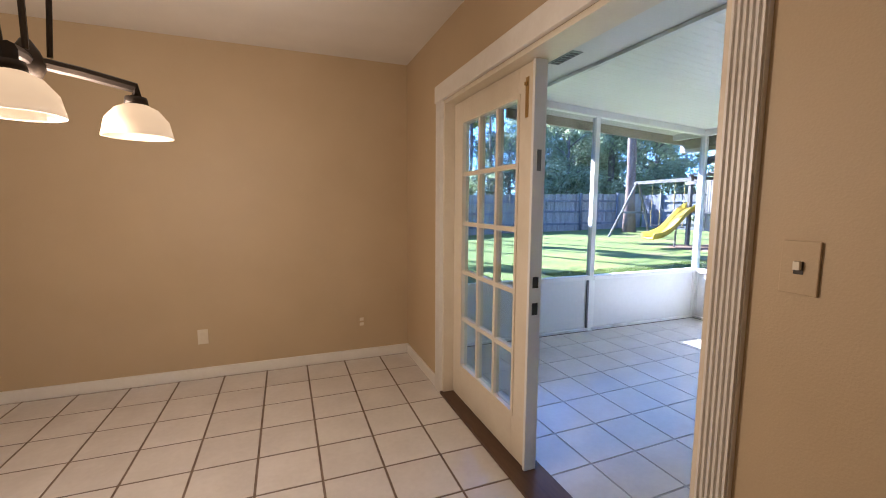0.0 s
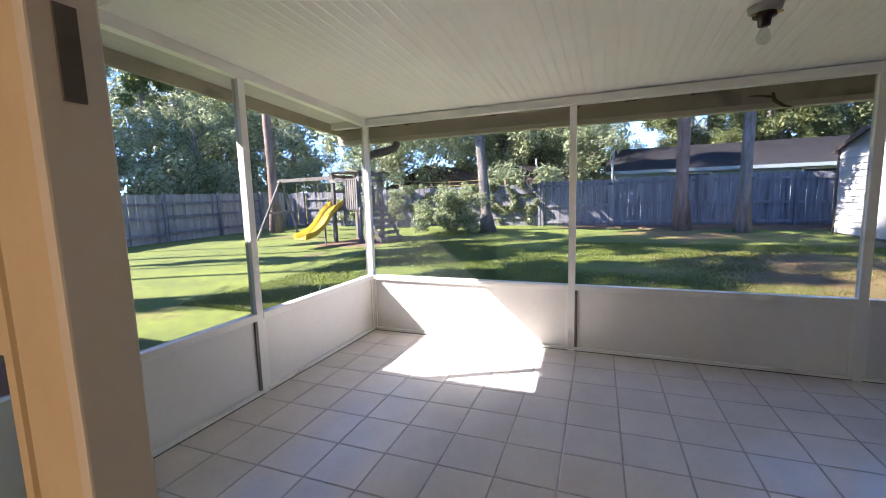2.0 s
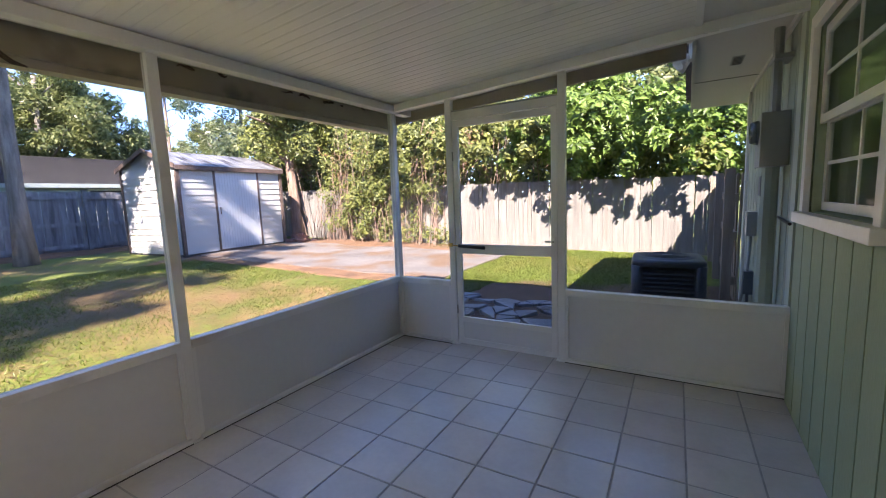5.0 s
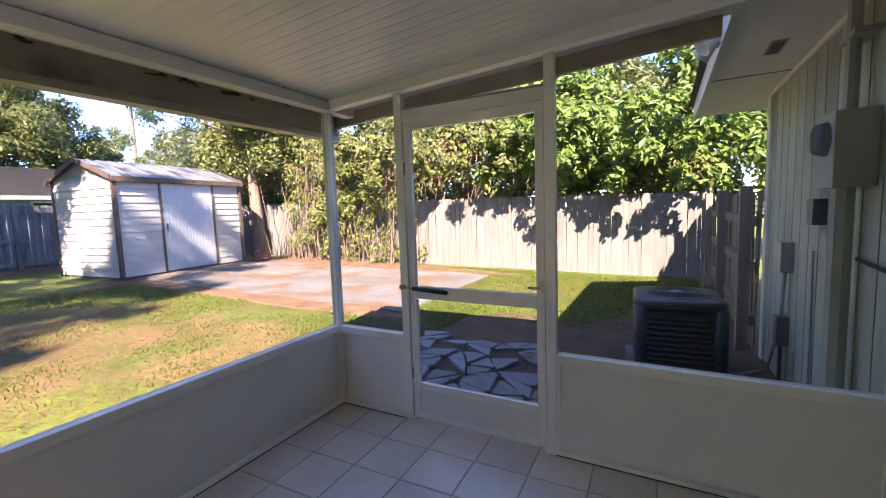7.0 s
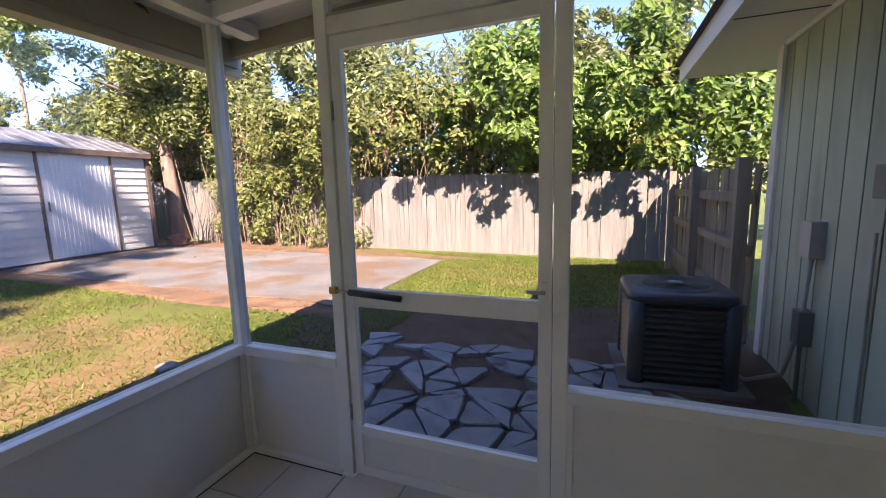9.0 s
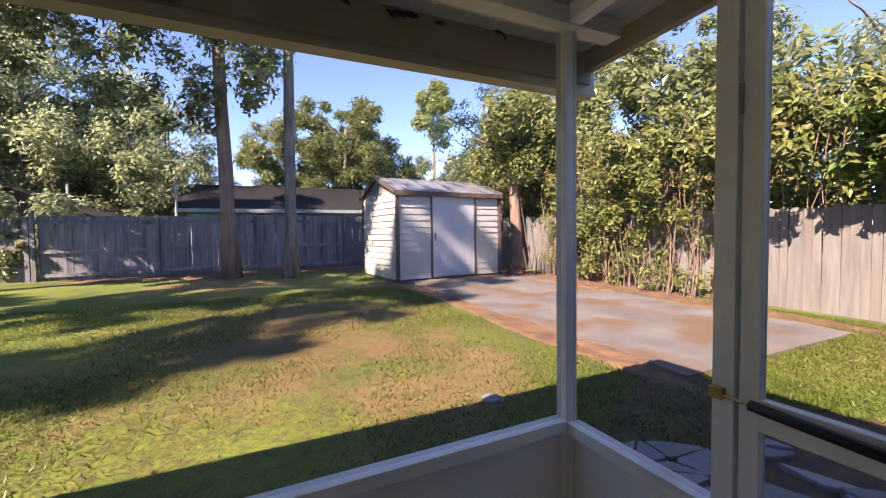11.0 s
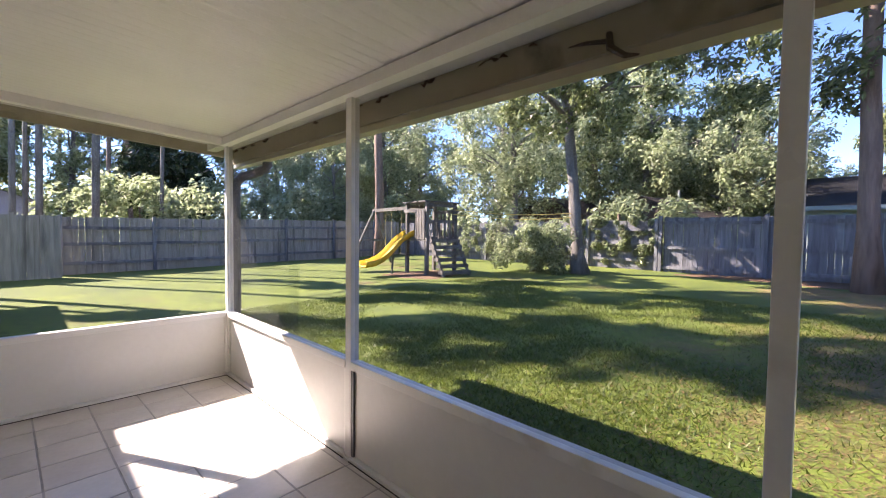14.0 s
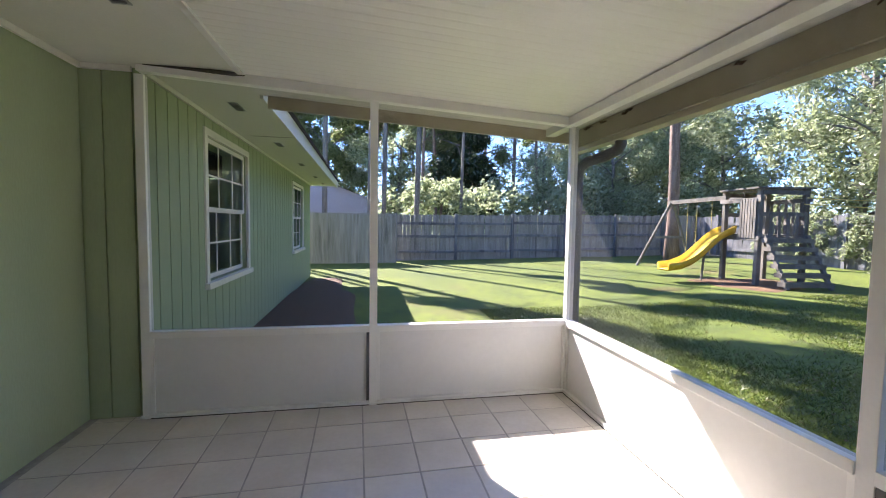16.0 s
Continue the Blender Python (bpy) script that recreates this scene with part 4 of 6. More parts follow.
# yard pines: bare straight trunks, crowns far above
c, r = clumps(3, 26, 0, 0, 17.5, 2.6, 2.6, 3.0, 0.5, 1.0)
PINE_CROWN = leaf_mesh("pine_crown", c, r, 9000, 0.16, PINELEAF, 4)
PINE_TRUNK = trunk_mesh("pine_trunk", 19, 0.205, 0.09, (-0.5, 0.4), 5, BARK, limbs_for(6, 12, 14, 18.5, 1.2, 2.6, 0.4, 0.05))
PINE_TRUNK_G = trunk_mesh("grey_pine_trunk", 19, 0.165, 0.08, (-0.3, 0.2), 8, BARK_G, limbs_for(9, 12, 14, 18.5, 1.2, 2.6, 0.4, 0.05))
tree("tall pine with reddish bark on the lawn", 17.1, -0.72, PINE_TRUNK, PINE_CROWN, group="yard pines")
tree("tall pine with grey bark on the lawn", 16.5, -2.27, PINE_TRUNK_G, PINE_CROWN, 1.0, 140, "yard pines")
tree("tall pine with reddish bark behind the swing set", 15.6, 15.4, PINE_TRUNK, PINE_CROWN, 1.05, 70, "yard pines")

# spreading oak, leaning, its limbs over the lawn
c, r = clumps(11, 130, -0.6, -2.9, 7.8, 4.4, 6.6, 4.0, 0.35, 0.95)
c2, r2 = clumps(15, 70, 0.3, -4.6, 7.4, 3.2, 3.6, 3.9, 0.2, 0.55)
c3, r3 = clumps(17, 46, -0.5, 0.7, 5.9, 1.9, 2.2, 1.7, 0.25, 0.6)
c, r = c + c2 + c3, r + r2 + r3
OAK_CROWN = leaf_mesh("oak_crown", c, r, 58000, 0.085, OAKLEAF, 12, 1.0, 0.2)
OAK_TRUNK = trunk_mesh("oak_trunk", 9, 0.195, 0.12, (-0.75, 0.75), 13, BARK_G, limbs_for(14, 16, 4.4, 8.6, 3.0, 5.4, 0.4, 0.075), 1.9)
tree("spreading live oak with a leaning grey trunk", 16.3, 5.75, OAK_TRUNK, OAK_CROWN)

# background woods
c, r = clumps(21, 64, 0, 0, 6.2, 4.3, 4.3, 4.7, 0.5, 1.25)
ROUND_A = leaf_mesh("round_crown", c, r, 10500, 0.13, PALELEAF, 22, 1.0, 0.3)
c, r = clumps(23, 64, 0, 0, 7.0, 3.9, 3.9, 5.7, 0.5, 1.2)
ROUND_B = leaf_mesh("tall_crown", c, r, 24000, 0.14, OAKLEAF, 24, 1.0, 0.3)
c, r = clumps(25, 30, 0, 0, 5.5, 2.4, 2.4, 4.6, 0.5, 1.2)
MAG_CROWN = leaf_mesh("magnolia_crown", [(a * max(0.25, 1.25 - q / 9), b * max(0.25, 1.25 - q / 9), q) for a, b, q in c], r, 14000, 0.17, MAGLEAF, 26)
c, r = clumps(27, 22, 0, 0, 15, 2.2, 2.2, 4.5, 0.5, 1.1)
FAR_PINE_CROWN = leaf_mesh("far_pine_crown", c, r, 7000, 0.2, PINELEAF, 28)
FAR_TRUNK = trunk_mesh("far_trunk", 9, 0.25, 0.1, (0.3, 0.2), 29, BARK_G, limbs_for(30, 10, 2.5, 8.5, 1.5, 3.5, 0.6, 0.08))
FAR_PINE_TRUNK = trunk_mesh("far_pine_trunk", 18, 0.2, 0.08, (0.4, -0.3), 31, BARK, limbs_for(32, 16, 8, 17.5, 1.0, 2.4, 0.4, 0.05))

rng = random.Random(5)
# east, behind the fence
for x, y, s, kind in ((25, 15.5, 0.95, 0), (30, 8.5, 1.0, 0), (29, 3.9, 0.8, 0), (31, 12, 1.25, 0), (34, 6.0, 0.8, 1), (31, 2.6, 0.72, 0), (40, 5.0, 0.95, 1), (38, 1.5, 0.6, 0), (36, -4.0, 0.83, 1), (35, -7.8, 1.0, 1), (37, -10.6, 0.9, 1), (39, -14, 0.72, 1), (33, -17, 0.68, 1), (23, 12.8, 0.85, 0), (33, 9.5, 1.2, 0), (34, 19, 1.3, 0), (28, 27, 1.35, 0), (23.5, 25, 1.1, 0), (23, 20.5, 0.6, 0), (44, 11, 1.0, 1), (45, -6, 0.85, 0), (46, -23, 0.7, 1), (29, -22, 0.62, 0)):
    tree("leafy green tree beyond the fence", x, y, FAR_TRUNK, (ROUND_A, ROUND_B)[kind], s, rng.uniform(0, 360), "trees beyond the fence")
tree("tall thin pine on the skyline", 46, -20.6, FAR_PINE_TRUNK, FAR_PINE_CROWN, 0.98, 20, "skyline pines")
# north, behind the fence
for x, y, s, kind in ((13, 22, 0.55, 0), (17, 22, 0.6, 0), (20, 27, 0.9, 0), (6, 35, 0.95, 0), (0, 37, 1.0, 1), (12, 38, 1.1, 1), (20, 36, 1.2, 0), (-6, 31, 0.8, 0), (27, 33, 1.2, 1)):
    tree("leafy green tree beyond the fence", x, y, FAR_TRUNK, (ROUND_A, ROUND_B)[kind], s, rng.uniform(0, 360), "trees beyond the fence")
tree("dark glossy magnolia beyond the fence", 9.3, 25, FAR_TRUNK, MAG_CROWN, 0.95, 0)
for x, y in ((7, 28), (8.5, 31), (11.5, 29), (12.6, 33), (14.2, 30), (9.8, 36), (4, 39), (16.5, 31), (18, 27), (2, 41), (-3, 40), (-6, 38), (5.6, 40), (13, 41), (20, 40), (7.6, 38)):
    tree("tall thin pine in the woods", x, y, FAR_PINE_TRUNK, FAR_PINE_CROWN, rng.uniform(0.65, 0.88), rng.uniform(0, 360), "woodland pines")
# added trees: crowns out of view, set where their shadows dapple lawn and shed
c, r = clumps(61, 34, 0.3, -0.2, 16.8, 0.75, 1.8, 2.4, 0.12, 0.38)
c2, r2 = clumps(63, 9, 0, 0, 12.5, 0.5, 1.3, 4.2, 0.25, 0.5)
c, r = c + c2, r + r2
HIGH_TRUNK = trunk_mesh("slender_trunk", 18, 0.1, 0.025, (0.4, -0.3), 64, BARK_G, limbs_for(65, 12, 9, 17.5, 0.8, 1.8, 0.4, 0.025))
HIGH_CROWN = leaf_mesh("high_crown", c, r, 1500, 0.17, OAKLEAF, 62)
for x, y, s in ((-1.1, 18.6, 0.98), (-0.7, 18.4, 1.14), (3.5, 18.5, 0.92), (4.1, 18.6, 1.06), (3.8, 18.9, 0.74), (7.5, 18.7, 0.76), (-0.3, 18.7, 1.36), (5.5, 18.6, 1.22), (1.6, 19.2, 1.2)):
    tree("tall slender tree added north of the lawn to dapple it with shade", x, y, HIGH_TRUNK, HIGH_CROWN, s, 0, "tall trees")
# south, behind the fence: tall thicket
for x, y, s, kind in ((3, -14.5, 0.62, 1), (8, -15, 0.7, 0), (13, -14.5, 0.72, 1), (18, -13.5, 0.75, 1), (-1, -14, 0.6, 1), (23, -13, 0.8, 0)):
    tree("leafy green tree beyond the fence", x, y, FAR_TRUNK, (ROUND_A, ROUND_B)[kind], s, rng.uniform(0, 360), "trees beyond the fence")


def vine_stems():
    """Thin woody stems arching from the ground up through the hedge."""
    rr = random.Random(33)
    bm = bmesh.new()
    for _ in range(110):
        x, y = rr.uniform(4.5, 17.5), rr.uniform(-10.4, -8.9)
        if x < 10 and y > -9.6:
            y -= 0.9
        dx, top = rr.uniform(-0.8, 0.8), rr.uniform(2.2, 4.4)
        pts = [(x + dx * q * q, y + 0.25 * math.sin(3 * q), ground_z(x, y) - 0.05 + top * q - 0.5 * max(0, q - 0.7)) for q in (0, 0.25, 0.5, 0.75, 1.0)]
        tube(bm, pts, [0.014, 0.012, 0.01, 0.008, 0.004], 4)
    for _ in range(120):
        x, y = rr.uniform(8.6, 13.8), rr.uniform(-9.3, -8.8)
        dx, top = rr.uniform(-0.5, 0.5), rr.uniform(0.9, 3.0)
        pts = [(x + dx * q * q, y - 0.2 * q + 0.08 * math.sin(5 * q + x), ground_z(x, y) - 0.04 + top * q) for q in (0, 0.25, 0.5, 0.75, 1.0)]
        tube(bm, pts, [0.011, 0.01, 0.008, 0.006, 0.003], 4)
    tagged(part("vine_stem", bm, BARK), "bare brown vine stems rising through the hedge", "vine", "", "stuff")


def thicket(name, label, rows, count, size, material, seed):
    cs = [(a, b, q) for a, b, q, _ in rows]
    me = leaf_mesh(name, cs, [w for *_, w in rows], count, size, material, seed, 1.0, 0.45)
    return tagged(new(name, me), label, "foliage", "", "stuff")


rs = random.Random(9)
row = [(rs.uniform(-2, 21), rs.uniform(-13.2, -11.6), rs.uniform(1.2, 5.2), rs.uniform(0.6, 1.0)) for _ in range(120)]
thicket("hedge_depth", "dark dense foliage deep in the hedge", row, 22000, 0.14, OAKLEAF, 40)
row = [(rs.uniform(1.5, 19), rs.uniform(-11.2, -9.9), rs.uniform(1.7, 3.9), rs.uniform(0.35, 0.75)) for _ in range(120)]
thicket("hedge_thicket", "tangled vine thicket leaning over the fence", row, 26000, 0.085, VINELEAF, 41)
row = [(rs.uniform(0.5, 6.5), rs.uniform(-11.5, -9.7), rs.uniform(2.1, 4.4), rs.uniform(0.4, 0.8)) for _ in range(45)]
thicket("bright_bush", "bright green leafy bushes behind the fence", row, 15000, 0.1, BRIGHTLEAF, 42)
row = [(rs.uniform(2.6, 6.5), rs.uniform(-9.35, -8.5), rs.uniform(1.9, 3.3), rs.uniform(0.2, 0.5)) for _ in range(22)]
row += [(rs.uniform(1.6, 5.6), rs.uniform(-8.8, -7.7), rs.uniform(2.3, 3.3), rs.uniform(0.1, 0.26)) for _ in range(44)]
thicket("overhanging_bush", "leafy branches overhanging the fence top", row, 6800, 0.085, BRIGHTLEAF, 49)
row = [(rs.uniform(5.2, 10.8), rs.uniform(-9.2, -7.9), rs.uniform(2.2, 3.3), rs.uniform(0.1, 0.28)) for _ in range(62)]
thicket("overhanging_vine", "olive and yellowing vine sprays overhanging the fence", row, 6500, 0.07, VINELEAF, 57)
row = [(rs.uniform(10.0, 12.4), rs.uniform(-9.4, -8.8), rs.uniform(0.3, 3.0), rs.uniform(0.2, 0.4)) for _ in range(22)] + [(rs.uniform(12, 18), rs.uniform(-9.9, -9.4), rs.uniform(1.8, 3.0), rs.uniform(0.25, 0.45)) for _ in range(24)]
thicket("vine", "yellowing vines climbing over the fence", row, 5200, 0.065, VINELEAF, 43)
row = [(rs.uniform(8.6, 13.6), rs.uniform(-9.3, -8.85), rs.uniform(0.25, 2.7) ** 1.0, rs.uniform(0.15, 0.36)) for _ in range(60)]
thicket("vine", "olive vine tangle over bare stems along the fence", row, 4600, 0.048, VINELEAF, 58)
row = [(rs.gauss(11.2, 0.5), rs.uniform(-9.2, -8.6), rs.uniform(0.2, 3.4), rs.uniform(0.2, 0.42)) for _ in range(26)]
thicket("vine", "dry yellowing vine tangle hanging to the ground", row, 2200, 0.055, VINELEAF, 50)
row = [(rs.uniform(7.5, 16), rs.uniform(-10.2, -9.4), rs.uniform(2.0, 3.6), rs.uniform(0.25, 0.5)) for _ in range(30)]
thicket("dry_vine", "dead brown leaves caught in the hedge", row, 1800, 0.05, DRYLEAF, 55)
vine_stems()
row = [(rs.uniform(18.65, 19.05), rs.uniform(4.3, 9.9), rs.uniform(0.4, 2.0), rs.uniform(0.1, 0.25)) for _ in range(85)]
thicket("ivy", "green ivy covering the back fence", row, 15000, 0.06, PALELEAF, 44)
rv = random.Random(71)
row = [(rv.uniform(18.3, 18.85), rv.uniform(9.6, 14.5), rv.uniform(0.6, 2.1), rv.uniform(0.12, 0.3)) for _ in range(60)]
thicket("ivy", "sparse green ivy trailing over the back fence", row, 7000, 0.055, PALELEAF, 72)
row = [(rs.gauss(15.6, 0.5), rs.gauss(7.1, 0.6), rs.uniform(0.3, 1.8), rs.uniform(0.25, 0.45)) for _ in range(30)]
thicket("shrub", "pale green shrub beside the oak", row, 8000, 0.06, PALELEAF, 45)

row = [(rs.uniform(20.2, 23), rs.uniform(-9, 18), rs.uniform(0.6, 2.6), rs.uniform(0.5, 1.0)) for _ in range(90)]
row = [q for q in row if not -9.5 < q[1] < 1.6 and not (8 < q[1] < 13.5 and q[2] > 1.5)]
thicket("undergrowth", "dense green undergrowth behind the back fence", row, 12000, 0.13, PALELEAF, 46)
row = [(rs.uniform(4, 20), rs.uniform(18.4, 22), rs.uniform(0.8, 3.2), rs.uniform(0.5, 1.0)) for _ in range(70)] + [(rs.uniform(17, 26), rs.uniform(18.6, 24), rs.uniform(0.8, 2.6), rs.uniform(0.5, 1.0)) for _ in range(40)]
thicket("undergrowth", "dense green undergrowth behind the north fence", row, 19000, 0.13, PALELEAF, 47)
row = [(rs.uniform(30, 60), rs.uniform(-40, 40), rs.uniform(0.8, 4.0), rs.uniform(1.2, 2.2)) for _ in range(150)] + [(rs.uniform(-20, 34), rs.uniform(36, 52), rs.uniform(0.8, 5.0), rs.uniform(1.2, 2.2)) for _ in range(110)]
thicket("far_woods", "far woodland edge", row, 40000, 0.24, OAKLEAF, 48)

# leafy tree beside the shed
c, r = clumps(51, 26, 0, 0.2, 4.3, 1.6, 1.8, 1.7, 0.4, 0.8)
SHED_CROWN = leaf_mesh("shed_tree_crown", c, r, 15000, 0.068, VINELEAF, 52)
SHED_TRUNK = trunk_mesh("shed_tree_trunk", 4.6, 0.2, 0.13, (0.1, 0.1), 53, BARK, limbs_for(54, 7, 2.8, 4.4, 0.8, 1.6, 0.6, 0.07))
tree("leafy tree with a dark trunk beside the shed", 14.9, -9.05, SHED_TRUNK, SHED_CROWN)


# ---- fences ----
def fence(name, label, a, b, h, board_mat, rail_mat, face, board=0.145, gap=0.004, panel=2.4, seed=1, rails=(0.35, 0.95, 1.45), zoff=0.0, post_side=1):
    """A board fence from a to b; face is the side, +1 or -1 off its left, that carries posts and rails."""
    a, b = Vector((*a, 0)), Vector((*b, 0))
    d = b - a
    length = d.length
    d.normalize()
    side = Vector((-d.y, d.x, 0)) * face
    ang = math.degrees(math.atan2(d.y, d.x))
    f = thing(name, label, "fence", kind="structure")
    rr = random.Random(seed)
    meshes = []
    for k in range(4):
        bm = boxes((-board / 2 + gap / 2, -0.009, 0.0, board / 2 - gap / 2, 0.009, h + (k - 1.5) * 0.008))
        meshes.append(to_mesh("board", bm, board_mat))
    n = int(length / board)
    for i in range(n):
        p = a + d * (i + 0.5) * board
        piece("board", meshes[rr.randrange(4)], f, pose(p.x, p.y, ground_z(p.x, p.y) - 0.03 + zoff, rr.uniform(-0.8, 0.8), rr.uniform(-0.6, 0.6), ang))
    m = int(length / panel)
    pm = to_mesh("post", boxes((-0.05, -0.05, -0.2, 0.05, 0.05, h + 0.03)), rail_mat)
    rm = to_mesh("rail", boxes((0, -0.03, -0.05, panel, 0.03, 0.05)), rail_mat)
    for i in range(m + 1):
        p = a + d * min(i * panel, length) + side * 0.11
        piece("post", pm, f, pose(p.x, p.y, ground_z(p.x, p.y) + zoff, 0, 0, ang))
        if i < m:
            for z in rails:
                q = a + d * i * panel + side * 0.045
                piece("rail", rm, f, pose(q.x, q.y, ground_z(q.x, q.y) + z * h / 1.8 + zoff, 0, 0, ang))
    return f


fence("fence_east", "weathered grey wooden board fence across the back", (18.95, -9.98), (18.95, 4.2), 1.85, FENCE, FENCE, 1, panel=2.83, seed=2, rails=(0.15, 0.8, 1.6))
fence("fence_east_north", "weathered board fence overgrown with ivy", (18.95, 4.3), (18.6, 17.6), 1.75, FENCE, FENCE, 1, seed=3)
fence("fence_north", "weathered grey wooden board fence", (4.6, 16.9), (18.4, 17.4), 1.82, FENCE_N, FENCE, -1, seed=4)
fence("fence_north_west", "grey wooden board fence by the house", (-6.0, 16.1), (4.6, 16.1), 1.85, FENCE_N, FENCE_N, 1, seed=5)
fence("fence_south", "sun-bleached wooden board fence", (2.2, -9.4), (19.2, -9.6), 1.76, FENCE_S, FENCE_S, -1, board=0.118, gap=0.002, seed=6)
fence("fence_gate", "dark stained wooden side gate fence", (2.15, -4.9), (2.15, -9.3), 1.64, FENCE_D, FENCE_D, 1, panel=1.85, seed=7)


# ---- shed ----
def shed():
    ang = math.degrees(math.atan2(0.08, 1.0))
    w, dp, e, z0 = 3.26, 2.46, 2.36, ground_z(14, -6)
    s = thing("garden_shed", "white metal garden shed with lapped siding and a closed ribbed door", "shed", at=pose(13.76, -4.52, z0, 0, 0, ang))
    # local: x into the depth, y negative along the front
    # dark block: shade of the open gap under the shed, put into colour
    part("base", boxes((0.02, -w + 0.02, -0.1, dp - 0.02, -0.02, 0.08)), SEAM, s, "dark block in place of the shaded gap under the shed")
    lap = 0.17
    n = int((e - 0.06) / lap)
    dy0, dy1, dh = -1.03, -2.38, 2.28

    def course(z, y0, y1):
        bm = bmesh.new()
        v = [bm.verts.new(p) for p in ((-0.022, y0, z), (0.002, y0, z + lap), (-0.022, y1, z), (0.002, y1, z + lap), (0.02, y0, z), (0.02, y1, z), (0.02, y0, z + lap), (0.02, y1, z + lap))]
        for f in ((0, 1, 3, 2), (0, 2, 5, 4), (1, 6, 7, 3), (0, 4, 6, 1), (2, 3, 7, 5), (4, 5, 7, 6)):
            bm.faces.new([v[i] for i in f])
        return bm

    front = part("front_wall", boxes((0.02, -w, 0.06, 0.04, 0, e)), SIDING, s)
    for i in range(n):
        z = 0.06 + i * lap
        for y0, y1 in (((-0.04, dy0 + 0.03), (dy1 - 0.03, -w + 0.04)) if z < dh - 0.05 else ((-0.04, -w + 0.04),)):
            part("lap_board", course(z, y0, y1), SIDING, front)
    side = part("side_wall", boxes((0.04, -0.04, 0.06, dp, -0.02, e)), SIDING, s)
    for i in range(n):
        bm = boxes((0.05, -0.02, 0.06 + i * lap, dp - 0.03, 0.006, 0.06 + (i + 1) * lap - 0.004))
        for v in bm.verts:
            if v.co.y > -0.01 and v.co.z > 0.06 + i * lap + lap / 2:
                v.co.y -= 0.024
        part("lap_board", bm, SIDING, side)
    part("back_wall", boxes((dp - 0.04, -w, 0.06, dp, -0.04, e)), SIDING, s)
    part("far_wall", boxes((0.04, -w, 0.06, dp - 0.04, -w + 0.03, e)), SIDING, s)
    rz = e + 0.42
    for y in (-0.02, -w + 0.02):
        bm = bmesh.new()
        bm.faces.new([bm.verts.new(p) for p in ((0, y, e), (dp / 2, y, rz), (dp, y, e))])
        bmesh.ops.solidify(bm, geom=bm.faces[:], thickness=0.02)
        part("gable", bm, SIDING, s)
    prof = ((-0.1, e - 0.03), (dp / 2, rz + 0.03), (dp + 0.1, e - 0.03))
    cols = 14
    for i in range(cols):
        ya, yb = 0.08 - (w + 0.16) * i / cols, 0.08 - (w + 0.16) * (i + 1) / cols
        bm = bmesh.new()
        for (xa, za), (xb, zb) in zip(prof, prof[1:]):
            v = [bm.verts.new(p) for p in ((xa, ya, za), (xb, ya, zb), (xb, yb + 0.03, zb), (xa, yb + 0.03, za), (xa, yb, za + 0.02), (xb, yb, zb + 0.02))]
            bm.faces.new(v[:4])
            bm.faces.new((v[3], v[2], v[5], v[4]))
        bmesh.ops.remove_doubles(bm, verts=bm.verts[:], dist=1e-4)
        bmesh.ops.solidify(bm, geom=bm.faces[:], thickness=0.01)
        part("roof_sheet", bm, GALV, s, "stained grey galvanised metal roof sheet")
    for y in (0.085, -w - 0.085):
        for s0, xa, xb in ((1, -0.11, dp / 2), (-1, dp + 0.11, dp / 2)):
            bm = boxes((0, -0.012, -0.07, 1, 0.012, 0.045))
            for v in bm.verts:
                q = v.co.x
                v.co = Vector((xa + (xb - xa) * q, y + v.co.y, e - 0.03 + (rz + 0.06 - e) * q + v.co.z))
            part("rake_trim", bm, SHEDTRIM, s, "rusty brown gable edge trim")
    part("roof_edge", boxes((-0.13, -w - 0.07, e - 0.13, -0.06, 0.07, e - 0.015)), SHEDTRIM, s, "rusty brown roof edge trim")
    for x, y in ((-0.02, 0.0), (-0.02, -w), (dp, 0.0)):
        part("corner_trim", boxes((x - 0.03, y - 0.06, 0.03, x + 0.05, y + 0.02, e - 0.02)), SHEDTRIM, s)
    part("door_frame", boxes((-0.04, dy0, 0.06, 0.01, dy0 + 0.05, dh + 0.04), (-0.04, dy1 - 0.05, 0.06, 0.01, dy1, dh + 0.04), (-0.04, dy1, dh, 0.01, dy0, dh + 0.04), (-0.04, dy1, 0.04, 0.01, dy0, 0.075)), SHEDTRIM, s)
    door = part("door", boxes((-0.02, dy1, 0.08, 0.0, dy0, dh - 0.003)), SHEDDOOR, s, "ribbed pale blue-white metal door")
    for i in range(16):
        y = dy0 + (dy1 - dy0) * (i + 0.5) / 16
        part("rib", boxes((-0.028, y - 0.014, 0.1, -0.019, y + 0.014, dh - 0.03)), SHEDDOOR, door)
    part("handle", boxes((-0.045, dy0 - 0.09, 1.05, -0.026, dy0 - 0.07, 1.25)), SHEDTRIM, door)


shed()


def brick_stack():
    me = to_mesh("brick", bevelled(boxes((-0.1, -0.05, 0, 0.1, 0.05, 0.06)), 0.004), BRICKRED)
    rr = random.Random(3)
    for k in range(48):
        lay = k // 10
        x, y = 13.75 + rr.uniform(-0.28, 0.28) * (1 - 0.16 * lay), -8.2 + rr.uniform(-0.38, 0.38) * (1 - 0.16 * lay)
        b = tagged(new("brick", me), "old red-brown brick heaped beside the shed", "brick", "brick heap")
        b.matrix_basis = pose(x, y, ground_z(x, y) + lay * 0.062 + 0.004, rr.uniform(-8, 8), rr.uniform(-8, 8), rr.uniform(0, 180))


brick_stack()


